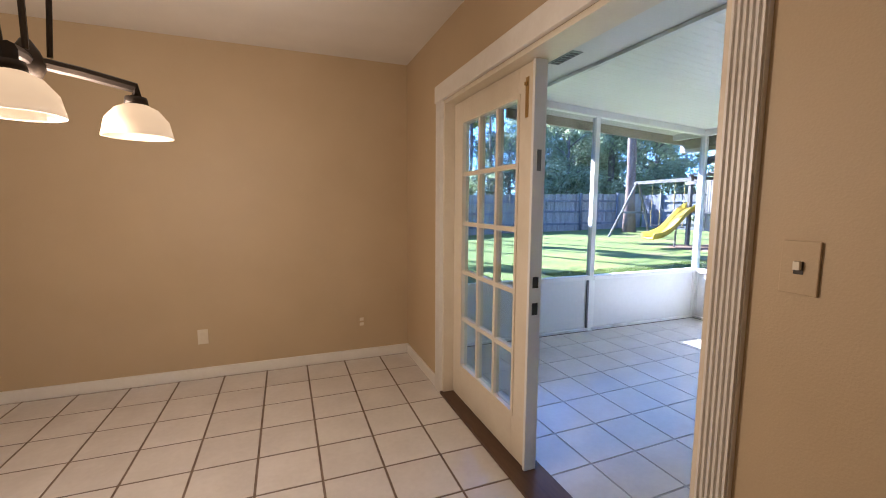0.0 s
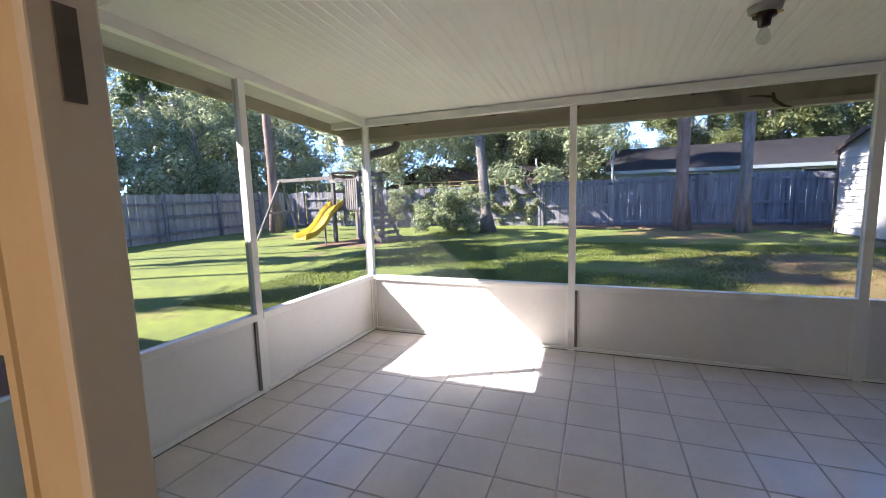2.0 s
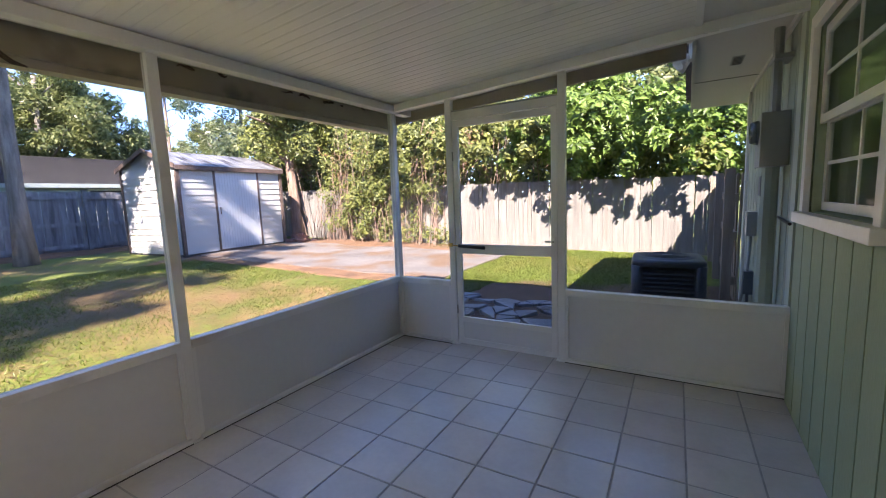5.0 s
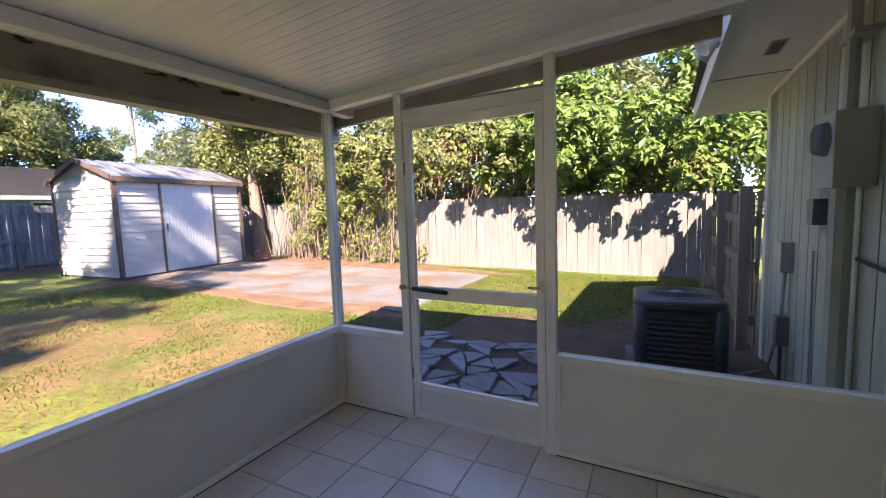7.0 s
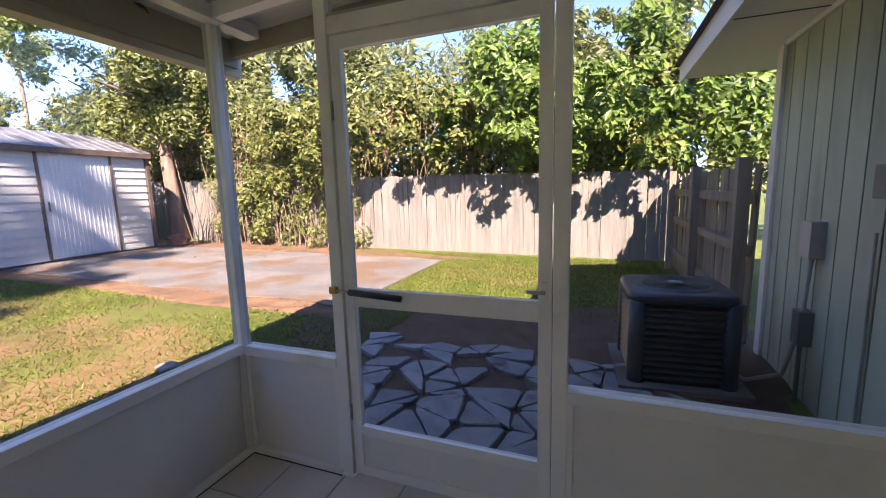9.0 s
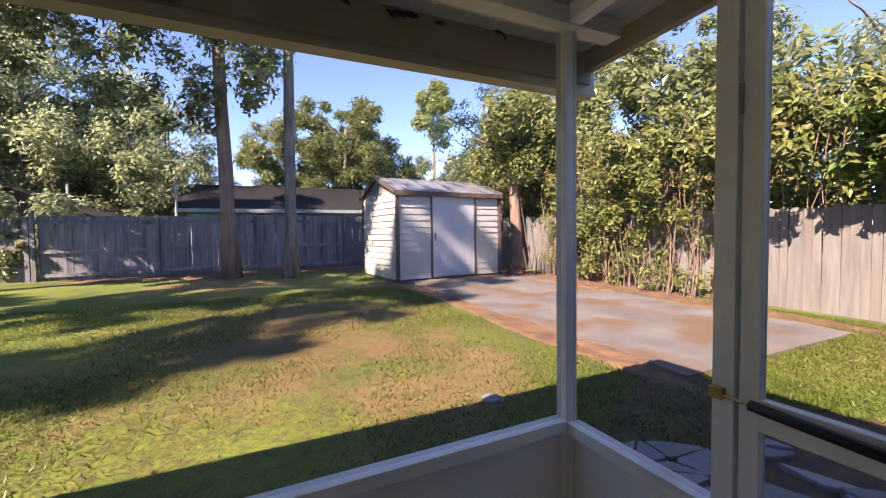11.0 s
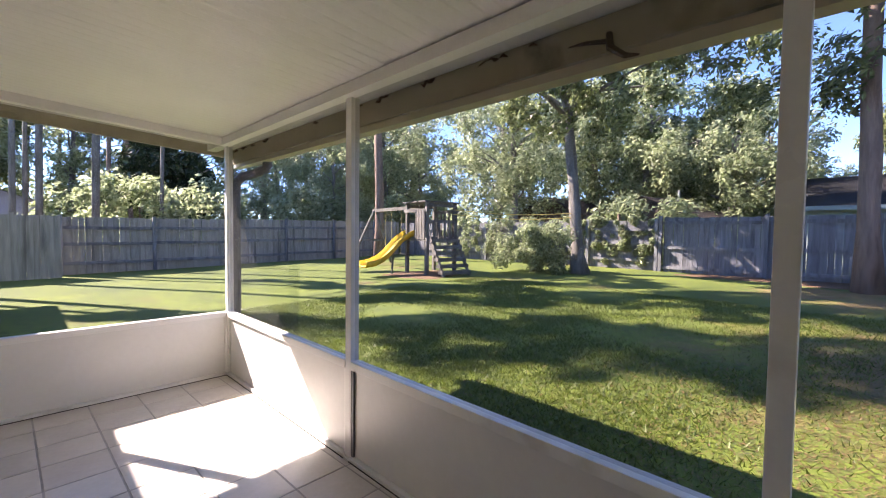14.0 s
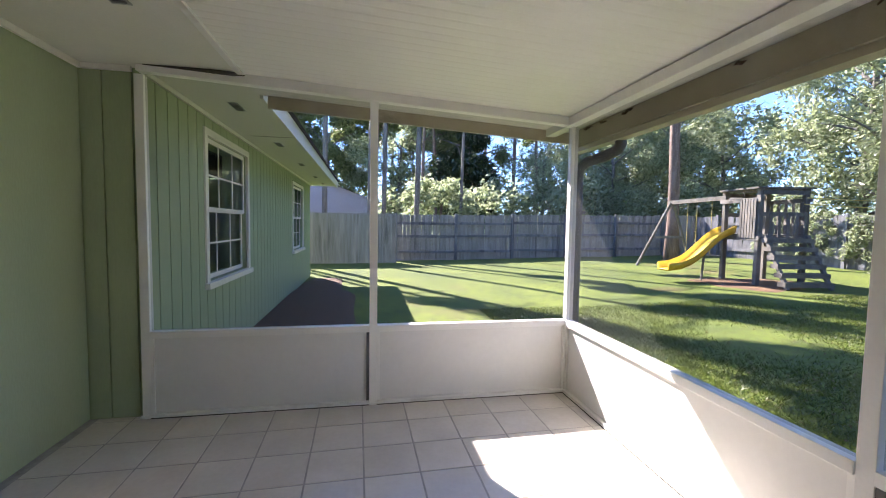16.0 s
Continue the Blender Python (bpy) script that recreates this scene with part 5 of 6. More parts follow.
# ---- play set ----
def playset():
    z = ground_z(13, 9)
    p = thing("play_set", "weathered timber play tower with yellow slide, ladder and swing beam", "play set", at=pose(13.1, 9.4, z, 0, 0, -8))
    hw = 0.55
    for sx in (-hw, hw):
        for sy in (-hw, hw):
            part("tower_post", boxes((sx - 0.05, sy - 0.05, -0.05, sx + 0.05, sy + 0.05, 2.25)), PLAYWOOD, p)
    for i in range(9):
        part("deck_plank", boxes((-hw, -hw + i * 0.138, 1.15, hw, -hw + i * 0.138 + 0.125, 1.19)), PLAYWOOD, p)
    for sx in (-hw - 0.06, hw + 0.06):
        for zz in (1.05, 1.95):
            part("side_rail", boxes((sx - 0.02, -hw - 0.1, zz, sx + 0.02, hw + 0.1, zz + 0.1)), PLAYWOOD, p)
    for sy in (-hw - 0.06, hw + 0.06):
        for zz in (1.05, 1.62, 2.12):
            part("cross_rail", boxes((-hw, sy - 0.02, zz, hw, sy + 0.02, zz + 0.09)), PLAYWOOD, p)
    for k in range(6):
        part("slat", boxes((-hw - 0.1, -hw + 0.03 + k * 0.085 - 0.03, 1.1, -hw - 0.08, -hw + 0.03 + k * 0.085 + 0.03, 2.02)), PLAYWOOD, p)
    for k in range(5):
        x = -hw + 0.2 + k * 0.21
        part("slat", boxes((x - 0.035, -hw - 0.1, 1.1, x + 0.035, -hw - 0.08, 1.7)), PLAYWOOD, p)
        part("slat", boxes((hw + 0.08, -hw + 0.2 + k * 0.21 - 0.035, 1.1, hw + 0.1, -hw + 0.2 + k * 0.21 + 0.035, 1.95)), PLAYWOOD, p)
    for k in range(3):
        part("roof_plank", boxes((-hw - 0.15, -hw - 0.1 + k * 0.45, 2.25, hw + 0.15, -hw + 0.25 + k * 0.45, 2.29)), PLAYWOOD, p)
    # step ladder on the south side
    lad = part("ladder_rail", tube(bmesh.new(), [(-0.5, -1.35, 0.0), (-0.5, -0.68, 1.17)], 0.05, 4), PLAYWOOD, p)
    part("ladder_rail", tube(bmesh.new(), [(0.5, -1.35, 0.0), (0.5, -0.68, 1.17)], 0.05, 4), PLAYWOOD, p)
    for k in range(6):
        q = (k + 0.6) / 6.2
        part("tread", boxes((-0.56, -1.42 + 0.67 * q, 1.17 * q - 0.05, 0.56, -1.22 + 0.67 * q, 1.17 * q + 0.05)), PLAYWOOD, p)
    # wavy slide towards the house
    bm = bmesh.new()
    prev = None
    for i in range(17):
        q = i / 16
        x = -hw - 1.8 * q
        zz = 1.22 - 1.12 * q + 0.07 * math.sin(q * math.tau * 1.25) + 0.1 * max(0, q - 0.85) / 0.15
        y = 0.4 - 0.2 * q
        prof = ((-0.27, 0.16), (-0.25, 0.17), (-0.22, 0.02), (0.22, 0.02), (0.25, 0.17), (0.27, 0.16), (0.24, -0.02), (-0.24, -0.02))
        ring = [bm.verts.new((x, y + a, zz + b)) for a, b in prof]
        if prev:
            for k in range(8):
                bm.faces.new((prev[k], prev[(k + 1) % 8], ring[(k + 1) % 8], ring[k]))
        else:
            bm.faces.new(ring)
        prev = ring
    bm.faces.new(prev[::-1])
    part("slide", bm, YELLOW, p, "bright yellow wavy plastic slide", True)
    part("slide_leg", tube(bmesh.new(), [(-1.35, 0.2, 0.0), (-1.2, 0.33, 0.78)], 0.03, 6), PLAYWOOD, p)
    # swing beam and frame
    part("swing_beam", boxes((-0.06, hw, 2.1, 0.06, 3.9, 2.22)), PLAYWOOD, p, "long grey swing beam")
    for sx in (-1, 1):
        part("swing_leg", tube(bmesh.new(), [(sx * 0.95, 4.1, 0.0), (sx * 0.05, 3.75, 2.15)], 0.05, 6), PLAYWOOD, p)
    part("leg_brace", boxes((-0.5, 3.88, 0.95, 0.5, 3.94, 1.03)), PLAYWOOD, p)
    for y in (1.6, 2.7):
        part("swing_rope", tube(bmesh.new(), [(0, y - 0.22, 2.1), (0, y - 0.22, 0.55)], 0.008, 5), ROPE, p)
        part("swing_rope", tube(bmesh.new(), [(0, y + 0.22, 2.1), (0, y + 0.22, 0.55)], 0.008, 5), ROPE, p)
        part("swing_seat", boxes((-0.08, y - 0.24, 0.52, 0.08, y + 0.24, 0.55)), BLACK, p)


playset()


def clothesline():
    c = thing("clothesline", "two yellow ropes strung from the play tower to the oak", "rope")
    for dz, dy in ((0.0, 0.0), (-0.14, 0.05)):
        pts = [(13.3 + 2.75 * q, 8.55 + dy - 2.6 * q, 2.12 + dz - 0.1 * math.sin(math.pi * q) - 0.05 * q) for q in [i / 10 for i in range(11)]]
        part("rope", tube(bmesh.new(), pts, 0.012, 5), ROPE, c)


clothesline()


# ---- paving, unit and small things to the south ----
def slab():
    bm = bmesh.new()
    n = 14
    rr = random.Random(4)
    grid = []
    for i in range(n + 1):
        x = 6.3 + (13.9 - 6.3) * i / n
        ya, yb = -4.75 - 0.06 * (i % 3), -8.1 - 0.4 * math.sin(i * 1.3) * 0.3
        grid.append([bm.verts.new((x, ya + (yb - ya) * j / 5, ground_z(x, ya + (yb - ya) * j / 5) + 0.03)) for j in range(6)])
    for u, w in zip(grid, grid[1:]):
        for j in range(5):
            bm.faces.new((u[j], w[j], w[j + 1], u[j + 1]))
    rim = [e for e in bm.edges if e.is_boundary]
    lip = bmesh.ops.extrude_edge_only(bm, edges=rim)
    for v in lip["geom"]:
        if isinstance(v, bmesh.types.BMVert):
            v.co.z -= 0.09
    structure("pavement", bm, CONC, "worn grey concrete slab covered with leaf litter")


slab()


def flagstones():
    """Crazy paving: large broken slabs with dark gaps, on a jittered lattice, thinning out towards the lawn."""
    rr = random.Random(12)
    pitch = 0.3
    node = {}
    for i in range(11):
        for j in range(8):
            node[i, j] = Vector((2.75 + i * pitch + rr.uniform(-0.1, 0.1), -2.4 - j * pitch * 0.8 + rr.uniform(-0.08, 0.08), 0))
    for i in range(10):
        for j in range(7):
            quad = [node[i, j], node[i + 1, j], node[i + 1, j + 1], node[i, j + 1]]
            cut = rr.random()
            shapes = [quad] if cut < 0.3 else [quad[:3], [quad[0], quad[2], quad[3]]] if cut < 0.65 else [[quad[0], quad[1], quad[3]], quad[1:]]
            for poly in shapes:
                if rr.random() < 0.05 + 0.1 * max(0, j - 3) + (0.35 if i in (0, 9) else 0):
                    continue
                mid = sum(poly, Vector()) / len(poly)
                rim = []
                for a, b in zip(poly, poly[1:] + poly[:1]):
                    for q in (0.12, 0.5, 0.88):
                        p = a + (b - a) * q
                        rim.append((p - mid) * rr.uniform(0.86, 0.97))
                bm = bmesh.new()
                lo = [bm.verts.new((p.x, p.y, -0.04)) for p in rim]
                md = [bm.verts.new((p.x, p.y, 0.012)) for p in rim]
                hi = [bm.verts.new((p.x * 0.96, p.y * 0.96, 0.02 + rr.uniform(-0.003, 0.003))) for p in rim]
                n = len(rim)
                for u, w in ((lo, md), (md, hi)):
                    for q in range(n):
                        bm.faces.new((u[q], u[(q + 1) % n], w[(q + 1) % n], w[q]))
                top = bm.verts.new((0, 0, 0.022))
                for q in range(n):
                    bm.faces.new((hi[q], hi[(q + 1) % n], top))
                s = tagged(part("flagstone", bm, STONE), "broken grey flagstone set in bare soil", "flagstone", "flagstones by the porch door")
                s.matrix_basis = pose(mid.x, mid.y, ground_z(mid.x, mid.y) + 0.018 + rr.uniform(0, 0.016), rr.uniform(-5, 5), rr.uniform(-5, 5), 0)


flagstones()


def litter_sheet(name, label, cx, cy, rx, ry, material, lift, seed):
    """An uneven low spread of soil or leaf mulch lying on the ground."""
    rr = random.Random(seed)
    bm = bmesh.new()
    mid = bm.verts.new((cx, cy, ground_z(cx, cy) + lift))
    rings = []
    for q in (0.35, 0.65, 0.88, 1.0):
        ring = []
        for k in range(28):
            a = k * math.tau / 28
            f = q * (1 + 0.16 * math.sin(3 * a + seed) + 0.1 * math.sin(7 * a + 2 * seed))
            x, y = cx + rx * f * math.cos(a), cy + ry * f * math.sin(a)
            ring.append(bm.verts.new((x, y, ground_z(x, y) + (lift * (1 - 0.4 * q) + rr.uniform(-0.006, 0.006) if q < 1 else -0.03))))
        rings.append(ring)
    for k in range(28):
        bm.faces.new((mid, rings[0][k], rings[0][(k + 1) % 28]))
        for u, w in zip(rings, rings[1:]):
            bm.faces.new((u[k], w[k], w[(k + 1) % 28], u[(k + 1) % 28]))
    return structure(name, bm, material, label, True)


litter_sheet("ground_soil_south", "bare brown soil", 4.2, -4.0, 2.2, 1.9, SOIL, 0.012, 2)
litter_sheet("ground_soil_house", "bare brown soil round the air conditioner", 2.8, -4.5, 0.95, 1.9, SOIL, 0.03, 9)
litter_sheet("ground_soil_north", "bare brown soil by the house wall", 2.5, 8.6, 0.85, 3.4, SOIL, 0.05, 3)


litter_sheet("ground_litter_east", "orange-brown fallen leaves under the back fence", 18.3, -2.0, 1.0, 5.5, LITTER, 0.02, 4)
litter_sheet("ground_litter_shed", "orange-brown fallen leaves round the shed", 13.2, -6.5, 1.2, 3.2, LITTER, 0.014, 5)
litter_sheet("ground_litter_south", "orange-brown fallen leaves along the south fence", 11.0, -8.7, 5.2, 0.75, LITTER, 0.03, 6)
litter_sheet("ground_litter_edge", "orange-brown fallen leaves beside the slab", 9.5, -4.7, 3.8, 0.4, LITTER, 0.025, 7)
litter_sheet("ground_litter_play", "bare brown patch under the play tower", 12.6, 9.2, 1.3, 1.2, LITTER, 0.014, 8)


def grass():
    """Short blades of the lawn nearest to the porch."""
    g = np.random.default_rng(77)
    n = 270000
    x = 5.4 + 8.0 * g.random(n) ** 1.6
    y = -5.5 + 13.0 * g.random(n)
    keep = (np.sin(x * 1.7 + 0.6 * y) + np.sin(y * 1.3 - x) + 1.4 * g.random(n) > -0.3) & ~((y < -4.4) & (x > 6.2))
    drift = np.exp(-((x - 9.0) / 3.0) ** 2 - ((y + 1.8) / 2.4) ** 2) + 0.35 * np.sin(3.1 * x + 1.7 * y) * np.sin(2.3 * y - x)
    keep &= g.random(n) > 1.0 * drift
    far = g.random((70000, 2))
    fx, fy = 2.4 + 6.6 * far[:, 0], -9.2 + 4.2 * far[:, 1]
    ok = (fx < 6.3) | (fy < -8.3)
    x, y = np.concatenate([x[keep], fx[ok]]), np.concatenate([y[keep], fy[ok]])
    n = len(x)
    z = np.array([ground_z(a, b) for a, b in zip(x, y)])
    h = 0.016 + 0.034 * g.random(n) ** 1.5
    a = g.random(n) * math.tau
    lx, ly = 0.035 * g.normal(size=n), 0.035 * g.normal(size=n)
    w = 0.004 + 0.005 * g.random(n)
    v = np.stack([np.stack([x - w * np.cos(a), y - w * np.sin(a), z - 0.004], 1), np.stack([x + w * np.cos(a), y + w * np.sin(a), z - 0.004], 1), np.stack([x + lx, y + ly, z + h], 1)], 1).reshape(-1, 3)
    me = bpy.data.meshes.new("grass")
    me.from_pydata(v.tolist(), [], np.arange(3 * n).reshape(-1, 3).tolist())
    me.materials.append(GRASSBLADE)
    tagged(new("grass", me), "short green lawn grass", "grass", "", "stuff")
    k = 90000
    x, y = 7.0 + 5.2 * g.normal(size=k) * 0.45 + 1.6, -1.8 + 1.7 * g.normal(size=k)
    ok = (x > 5.5) & ((y > -4.5) | (x < 6.2))
    x, y = x[ok], y[ok]
    k = len(x)
    z = np.array([ground_z(a, b) for a, b in zip(x, y)])
    a = g.random(k) * math.tau
    w, ln = 0.0025 + 0.003 * g.random(k), 0.02 + 0.035 * g.random(k)
    ux, uy = np.cos(a), np.sin(a)
    v = np.stack([np.stack([x - w * uy, y + w * ux, z + 0.001], 1), np.stack([x + w * uy, y - w * ux, z + 0.001], 1), np.stack([x + ln * ux, y + ln * uy, z + 0.004 + 0.014 * g.random(k)], 1)], 1).reshape(-1, 3)
    me = bpy.data.meshes.new("dry_grass")
    me.from_pydata(v.tolist(), [], np.arange(3 * k).reshape(-1, 3).tolist())
    me.materials.append(STRAW)
    tagged(new("dry_grass", me), "dry straw and needles thinning the lawn", "grass", "", "stuff")
    m = 9000
    c = np.stack([5.5 + 13 * g.random(m), -8.8 + 17 * g.random(m), np.zeros(m)], 1)
    c[:, 2] = [ground_z(p, q) + 0.012 for p, q, _ in c]
    c[: m // 2, 1] = -4.2 - 4.6 * g.random(m // 2)
    t = g.normal(size=(m, 3)) * (1, 1, 0.25)
    t /= np.linalg.norm(t, axis=1)[:, None]
    b = np.cross(t, (0, 0, 1))
    s = (0.01 + 0.018 * g.random(m))[:, None]
    v = np.stack([c - t * s, c - b * s * 0.5 + (0, 0, 0.006), c + t * s, c + b * s * 0.5 + (0, 0, 0.006)], 1).reshape(-1, 3)
    me = bpy.data.meshes.new("fallen_leaves")
    me.from_pydata(v.tolist(), [], np.arange(4 * m).reshape(-1, 4).tolist())
    me.materials.append(DRYLEAF)
    tagged(new("fallen_leaves", me), "dry brown fallen leaves on lawn and slab", "leaves", "", "stuff")


grass()


def ac_unit():
    u = thing("air_conditioner", "dark blue-grey outdoor air conditioning unit", "air conditioner", at=pose(2.86, -4.1, ground_z(2.86, -4.1), 0, 0, 4) @ Matrix.Scale(0.93, 4))
    part("pad", boxes((-0.45, -0.45, -0.03, 0.45, 0.45, 0.06)), CONC, u, "grey concrete pad")
    s = 0.37
    def rounded(half, rad, rows, caps=True):
        """A rounded square drawn upwards through rows of (inset, height)."""
        bm = bmesh.new()
        rings = []
        for inset, z in rows:
            h, r = half - inset, max(rad - inset, 0.01)
            ring = []
            for k in range(24):
                a = (k + 0.5) * math.tau / 24
                cx, cy = math.copysign(h - r, math.cos(a)), math.copysign(h - r, math.sin(a))
                ring.append(bm.verts.new((cx + r * math.cos(a), cy + r * math.sin(a), z)))
            rings.append(ring)
        for a, b in zip(rings, rings[1:]):
            for k in range(24):
                bm.faces.new((a[k], a[(k + 1) % 24], b[(k + 1) % 24], b[k]))
        if caps:
            bm.faces.new(rings[0][::-1])
            bm.faces.new(rings[-1])
        return bm

    part("body", rounded(s - 0.03, 0.1, ((0, 0.06), (0, 0.7))), BLACK, u)
    for sx in (-1, 1):
        for sy in (-1, 1):
            part("corner_post", tube(bmesh.new(), [(sx * (s - 0.055), sy * (s - 0.055), 0.06), (sx * (s - 0.055), sy * (s - 0.055), 0.7)], 0.065, 12), ACMET, u, "", True)
    for k in range(12):
        z = 0.1 + k * 0.05
        part("louvre", rounded(s - 0.004, 0.12, ((0.022, z + 0.03), (0.0, z + 0.004), (0.004, z), (0.026, z + 0.024)), False), BLACK, u)
    top = part("top_cover", rounded(s + 0.012, 0.15, ((0.0, 0.69), (0.0, 0.74), (0.012, 0.758), (0.03, 0.766))), ACMET, u, "", True)
    part("fan_ring", lathe(bmesh.new(), [(0.24, 0.766), (0.29, 0.782), (0.31, 0.766)]), ACMET, top, "", True)
    # flat dark disc on the closed cover, coloured as the fan opening's shade
    part("fan_well", lathe(bmesh.new(), [(0.0, 0.767), (0.24, 0.767)]), SEAM, top)
    bm = bmesh.new()
    for k in range(6):
        r = 0.06 + k * 0.036
        tube(bm, [(r * math.cos(a * math.tau / 24), r * math.sin(a * math.tau / 24), 0.785) for a in range(25)], 0.003, 4)
    part("fan_grille", bm, ACMET, top)
    part("fan_hub", lathe(bmesh.new(), [(0.0, 0.795), (0.05, 0.79), (0.055, 0.78)]), METER, top, "pale fan motor cap", True)


ac_unit()


def meter_set():
    x = 2.112
    m = thing("electric_meter", "grey electric meter box with conduit on the siding", "meter", at=pose(x, -2.6, 0))
    part("box", bevelled(boxes((0.0, -0.12, 1.5, 0.16, 0.12, 1.86)), 0.008), METER, m)
    part("dial_cover", lathe(bmesh.new(), [(0.0, 0.05), (0.07, 0.045), (0.085, 0.0)]), glass_mat("meter_glass", (0.4, 0.42, 0.45), 0.1), m, "", True, pose(0.16, 0.0, 1.74, 0, 90, 0))
    part("conduit_up", tube(bmesh.new(), [(0.07, -0.02, 1.86), (0.07, -0.02, 2.42)], 0.03), METER, m)
    part("conduit_down", tube(bmesh.new(), [(0.07, -0.06, -0.1), (0.07, -0.06, 1.5)], 0.05), GREYGREEN, m)
    part("strap", boxes((0.0, -0.12, 2.2, 0.1, 0.08, 2.23)), METER, m)
    d = thing("disconnect_box", "small grey electrical disconnect box with cable on the siding", "electrical box", at=pose(x, -3.85, 0))
    part("box", bevelled(boxes((0.0, -0.07, 0.9, 0.08, 0.07, 1.13)), 0.005), METER, d)
    part("cable", tube(bmesh.new(), [(0.035, 0.0, 0.9), (0.05, -0.02, 0.45), (0.12, -0.03, 0.1), (0.3, -0.1, 0.0), (0.44, -0.15, 0.06)], 0.014), METER, d, "", True)
    e = thing("cable_box", "small dark grey cable box on the siding", "electrical box", at=pose(x, -3.18, 0))
    part("box", bevelled(boxes((0.0, -0.06, 1.29, 0.07, 0.06, 1.45)), 0.005), DOWNSP, e)
    part("cable", tube(bmesh.new(), [(0.02, -0.09, 1.12), (0.012, -0.1, 0.6), (0.012, -0.1, 0.0)], 0.008), METER, e)
    g = thing("valve_box", "small grey-green box low on the siding", "electrical box", at=pose(x, -3.88, 0))
    part("box", bevelled(boxes((0.0, -0.05, 0.32, 0.08, 0.06, 0.55)), 0.006), DOWNSP, g)
    part("pipe", tube(bmesh.new(), [(0.04, 0.0, 0.32), (0.04, 0.0, -0.1)], 0.014), DOWNSP, g)
    c = thing("wall_pipe", "thin conduit running along the siding", "pipe", at=pose(x, -3.0, 0))
    part("conduit", tube(bmesh.new(), [(0.02, 0.4, 1.15), (0.02, 0.78, 1.13)], 0.01), BRONZE, c)


meter_set()


def rock(x, y, s, seed):
    bm = bmesh.new()
    bmesh.ops.create_icosphere(bm, subdivisions=3, radius=1)
    for v in bm.verts:
        v.co *= 1 + 0.35 * noise.noise(v.co * 1.4 + Vector((seed, 0, 0)))
        v.co.z *= 0.55
    r = tagged(part("rock", bm, ROCK, None, "", False), "pale rock lying on the lawn", "rock")
    r.matrix_basis = pose(x, y, ground_z(x, y) + s * 0.15) @ Matrix.Scale(s, 4)


def twig():
    t = thing("dead_twig", "dark dead twig hanging from the gutter", "twig", at=pose(5.345, 0.44, 2.11))
    part("stem", tube(bmesh.new(), [(0, 0.0, 0.06), (-0.01, -0.01, 0.0), (-0.02, -0.07, -0.05), (-0.02, -0.12, -0.06)], [0.012, 0.016, 0.012, 0.004], 6), SHEDTRIM, t)
    part("side_shoot", tube(bmesh.new(), [(0, 0.0, 0.03), (-0.01, 0.09, 0.045), (-0.01, 0.16, 0.05)], [0.01, 0.008, 0.003], 6), SHEDTRIM, t)


twig()


rock(6.74, -2.86, 0.085, 1.0)


# ---- neighbouring houses ----
def neighbour(name, label, x, y, w, d, wall_h, rise, wall_mat, roof_mat, turn=0.0, over=0.5, windows=()):
    """A low house: walls, gabled roof with its ridge along local y, windows on the side that faces -x."""
    hs = thing(name, label, "house", at=pose(x, y, 0.0, 0, 0, turn))
    part("wall", boxes((-d / 2, -w / 2, -0.2, d / 2, w / 2, wall_h)), wall_mat, hs)
    for s in (-1, 1):
        bm = bmesh.new()
        bm.faces.new([bm.verts.new(p) for p in ((-d / 2, s * w / 2, wall_h), (d / 2, s * w / 2, wall_h), (0, s * w / 2, wall_h + rise))])
        part("gable", bm, wall_mat, hs)
    bm = bmesh.new()
    e = over * rise / (d / 2)
    for s in (-1, 1):
        bm.faces.new([bm.verts.new(p) for p in ((s * (d / 2 + over), -w / 2 - over, wall_h - e), (s * (d / 2 + over), w / 2 + over, wall_h - e), (0, w / 2 + over, wall_h + rise), (0, -w / 2 - over, wall_h + rise))])
    bmesh.ops.solidify(bm, geom=bm.faces[:], thickness=0.12)
    part("roof", bm, roof_mat, hs)
    part("fascia", boxes((-d / 2 - over - 0.03, -w / 2 - over, wall_h - e - 0.14, -d / 2 - over, w / 2 + over, wall_h - e + 0.03)), NBR_WALL, hs)
    for y0, y1, z0, z1 in windows:
        wd = part("window", boxes((-d / 2 - 0.03, y0, z0, -d / 2 + 0.01, y1, z1)), TRIM, hs)
        part("pane", boxes((-d / 2 - 0.035, y0 + 0.08, z0 + 0.08, -d / 2 - 0.031, y1 - 0.08, z1 - 0.08)), BLACK, wd, "dark window pane")
    part("vent_pipe", tube(bmesh.new(), [(-0.8, -w / 2 + 2, wall_h + rise * 0.6), (-0.8, -w / 2 + 2, wall_h + rise + 0.35)], 0.06, 8), METER, hs)


neighbour("neighbour_house", "low blue-grey house with a dark shingle roof behind the fence", 29.3, -7.2, 17, 7.0, 2.75, 1.35, NBR_WALL, SHINGLE, 0, 0.45, ((4.0, 5.2, 1.3, 2.4), (-1.0, 0.4, 1.3, 2.4)))
neighbour("neighbour_house", "brown roofed house half hidden by trees", 27.5, 11.2, 5.5, 6.0, 2.3, 1.15, SHEDTRIM, SHINGLE_B, 78, 0.5)
neighbour("neighbour_house", "brown roofed outbuilding in the shade of the oak", 27.0, 6.4, 3.6, 5.0, 2.3, 1.0, SHEDTRIM, SHINGLE_B, 78, 0.5)
neighbour("neighbour_house", "mauve-grey house with a low gable beyond the north fence", -1.0, 25.5, 4.4, 11.5, 2.3, 2.1, NBR_MAUVE, SHINGLE, 0, 0.3)


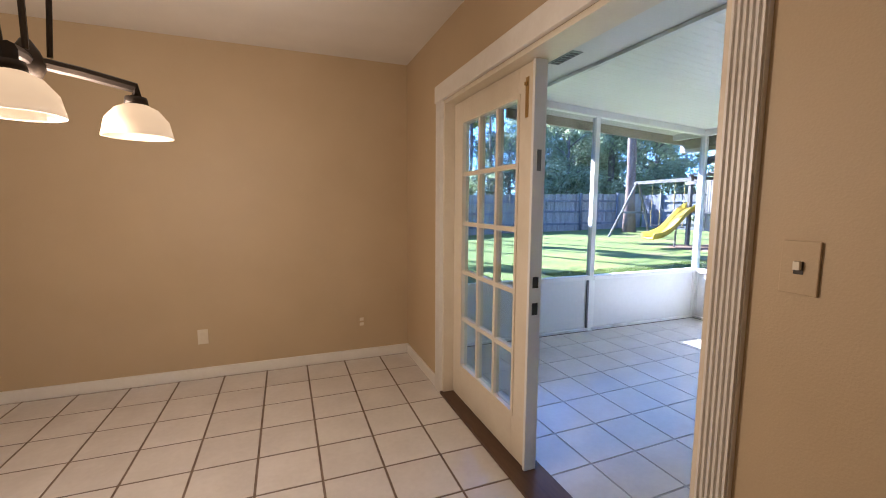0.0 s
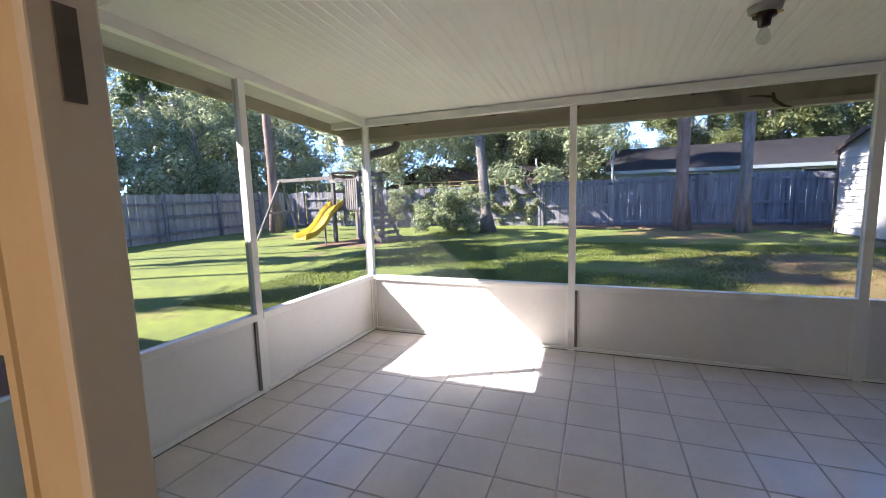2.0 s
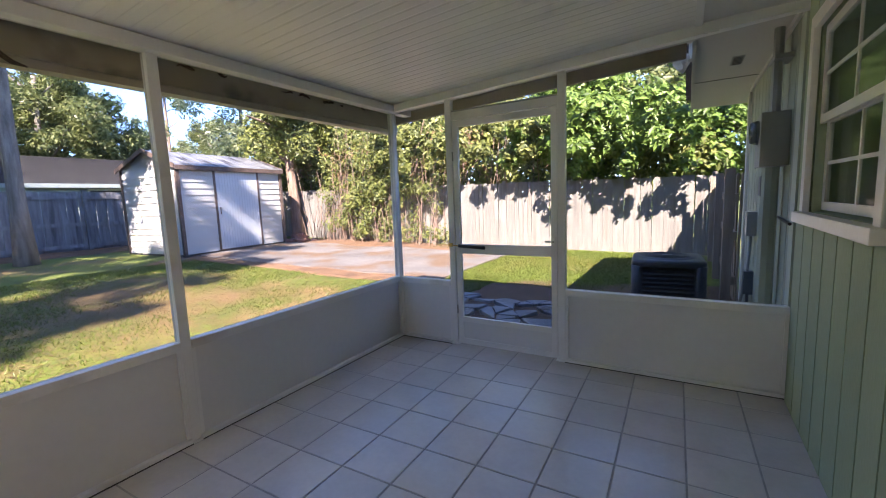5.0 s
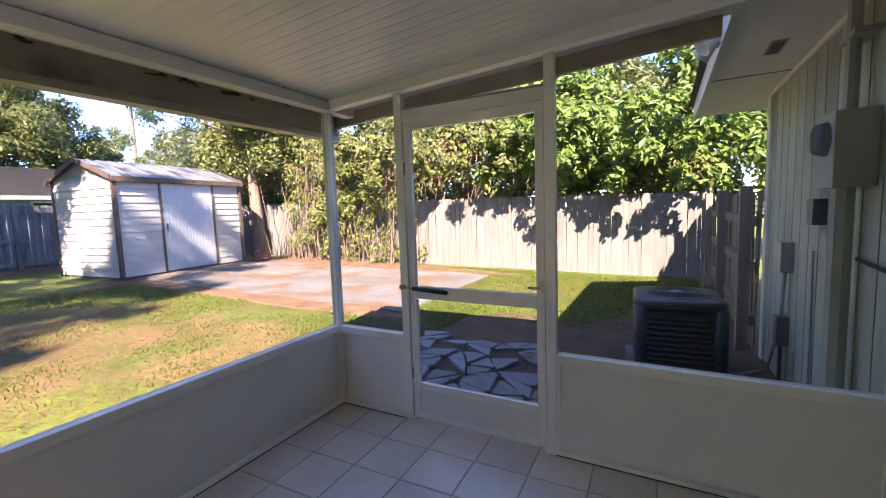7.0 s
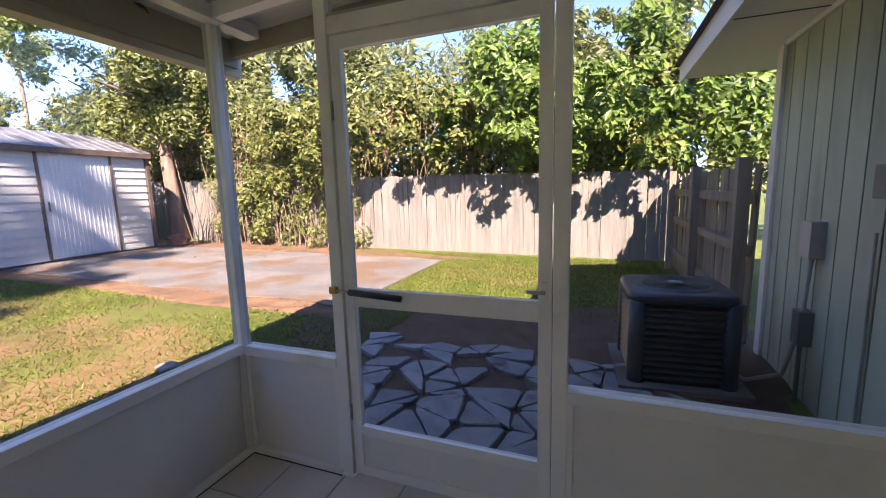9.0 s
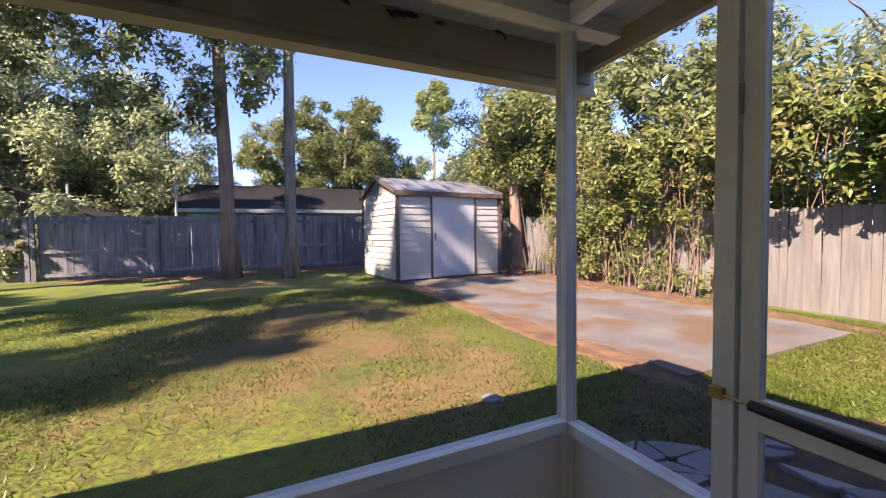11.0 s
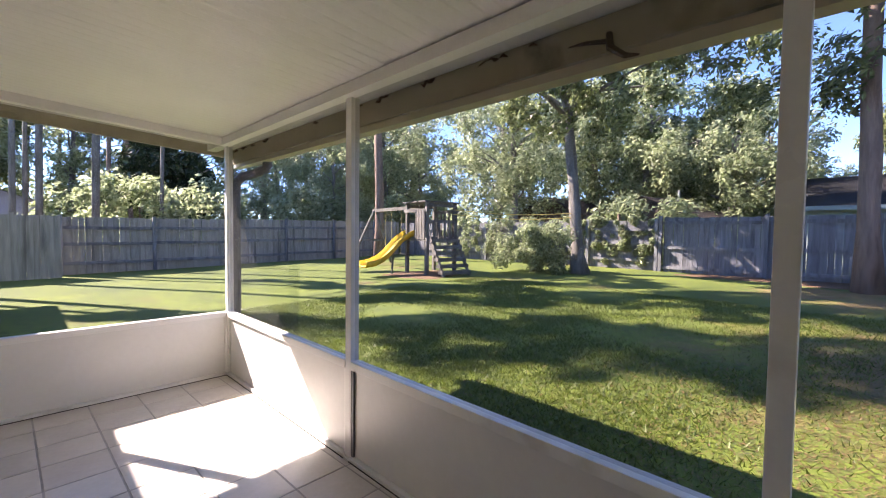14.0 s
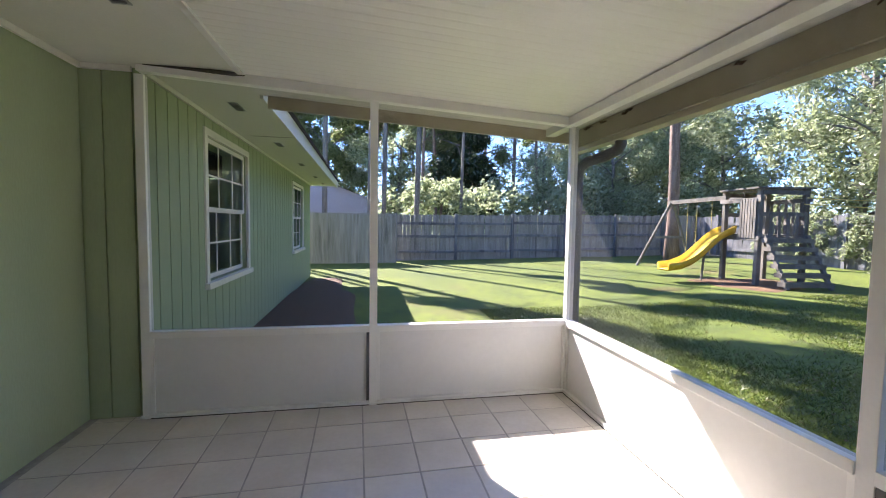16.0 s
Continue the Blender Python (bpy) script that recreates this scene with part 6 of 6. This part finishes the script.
def palmetto(x, y, z, seed):
    """A fan of stiff pointed blades on a short stem."""
    p = thing("palmetto", "pale green palmetto with stiff pointed fronds behind the fence", "plant", "palmettos", pose(x, y, ground_z(x, y)))
    rr = random.Random(seed)
    part("stem", tube(bmesh.new(), [(0, 0, 0), (0.03, 0.02, z)], 0.06, 7), BARK, p)
    for k in range(16):
        az, el = rr.uniform(0, math.tau), rr.uniform(0.1, 1.25)
        d = Vector((math.cos(az) * math.cos(el), math.sin(az) * math.cos(el), math.sin(el)))
        side = d.cross(Vector((0, 0, 1))).normalized()
        ln = rr.uniform(0.6, 0.95)
        bm = bmesh.new()
        prev = None
        for i in range(5):
            q = i / 4
            c = Vector((0.03, 0.02, z)) + d * ln * q + Vector((0, 0, -0.28 * q * q))
            w = 0.045 * (1 - q) + 0.004
            ring = [bm.verts.new(c - side * w), bm.verts.new(c + Vector((0, 0, -0.015 * (1 - q)))), bm.verts.new(c + side * w)]
            if prev:
                bm.faces.new((prev[0], prev[1], ring[1], ring[0]))
                bm.faces.new((prev[1], prev[2], ring[2], ring[1]))
            prev = ring
        part("frond", bm, PALELEAF, p)


palmetto(19.7, 5.9, 2.0, 1)
palmetto(19.9, 6.6, 1.95, 2)


def utility_pole(x, y, h):
    p = thing("utility_pole", "thin pale pole beyond the back fence", "pole", at=pose(x, y, ground_z(x, y)))
    part("shaft", tube(bmesh.new(), [(0, 0, -0.1), (0, 0, h)], [0.06, 0.045], 8), METER, p)
    part("cap", boxes((-0.09, -0.09, h, 0.09, 0.09, h + 0.12)), METER, p)


utility_pole(24.0, 1.45, 3.2)


# ---- floor tiles ----
def clipped(poly, axis, value, keep_above):
    out = []
    for p, q in zip(poly, poly[1:] + poly[:1]):
        a, b = (p[axis] - value, q[axis] - value) if keep_above else (value - p[axis], value - q[axis])
        if a >= 0:
            out.append(p)
        if (a >= 0) != (b >= 0):
            u = a / (a - b)
            out.append(p + (q - p) * u)
    return out


def tiles(floor, x0, y0, pitch, xa, xb, ya, yb, turn=0.0, g=0.009):
    """Square floor tiles on a grid through (x0, y0), turned by some degrees and cut at the floor's edges."""
    c, s = math.cos(radians(turn)), math.sin(radians(turn))
    reach = int(8 / pitch)
    full = None
    hw = (pitch - g) / 2
    for i in range(-reach, reach):
        for j in range(-reach, reach):
            u, v = (i + 0.5) * pitch, (j + 0.5) * pitch
            mid = Vector((x0 + c * u - s * v, y0 + s * u + c * v))
            if not (xa - pitch < mid.x < xb + pitch and ya - pitch < mid.y < yb + pitch):
                continue
            sq = [mid + Vector((c * p * hw - s * q * hw, s * p * hw + c * q * hw)) for p, q in ((-1, -1), (1, -1), (1, 1), (-1, 1))]
            poly = sq
            for axis, value, above in ((0, xa, True), (0, xb, False), (1, ya, True), (1, yb, False)):
                poly = clipped(poly, axis, value, above) if poly else poly
            if len(poly) < 3:
                continue
            whole = all((p - q).length < 1e-6 for p, q in zip(poly, sq)) and len(poly) == 4
            m = pose(mid.x, mid.y, 0, 0, 0, turn)
            if whole and full:
                me = full
            else:
                inv = m.inverted()
                loc = [inv @ Vector((p.x, p.y, 0)) for p in poly]
                cen = sum(loc, Vector()) / len(loc)
                if max((p - cen).length for p in loc) < 0.03:
                    continue
                bm = bmesh.new()
                lo = [bm.verts.new((p.x, p.y, -0.006)) for p in loc]
                md = [bm.verts.new((p.x, p.y, -0.0015)) for p in loc]
                hi = [bm.verts.new((p.x + (cen.x - p.x) * 0.015, p.y + (cen.y - p.y) * 0.015, 0.0)) for p in loc]
                n = len(loc)
                for a, b in ((lo, md), (md, hi)):
                    for k in range(n):
                        bm.faces.new((a[k], a[(k + 1) % n], b[(k + 1) % n], b[k]))
                bm.faces.new(hi)
                me = to_mesh("tile", bm, TILE)
                if whole:
                    full = me
            piece("tile", me, floor, m)


tiles(floor_porch, 3.84, 1.828, 0.3135, 1.68, 5.3, -2.28, 4.08, 1.2)
tiles(floor_room, 1.225, 2.782, 0.314, -3.2, XI, -2.8, 4.06, 0.0, 0.012)
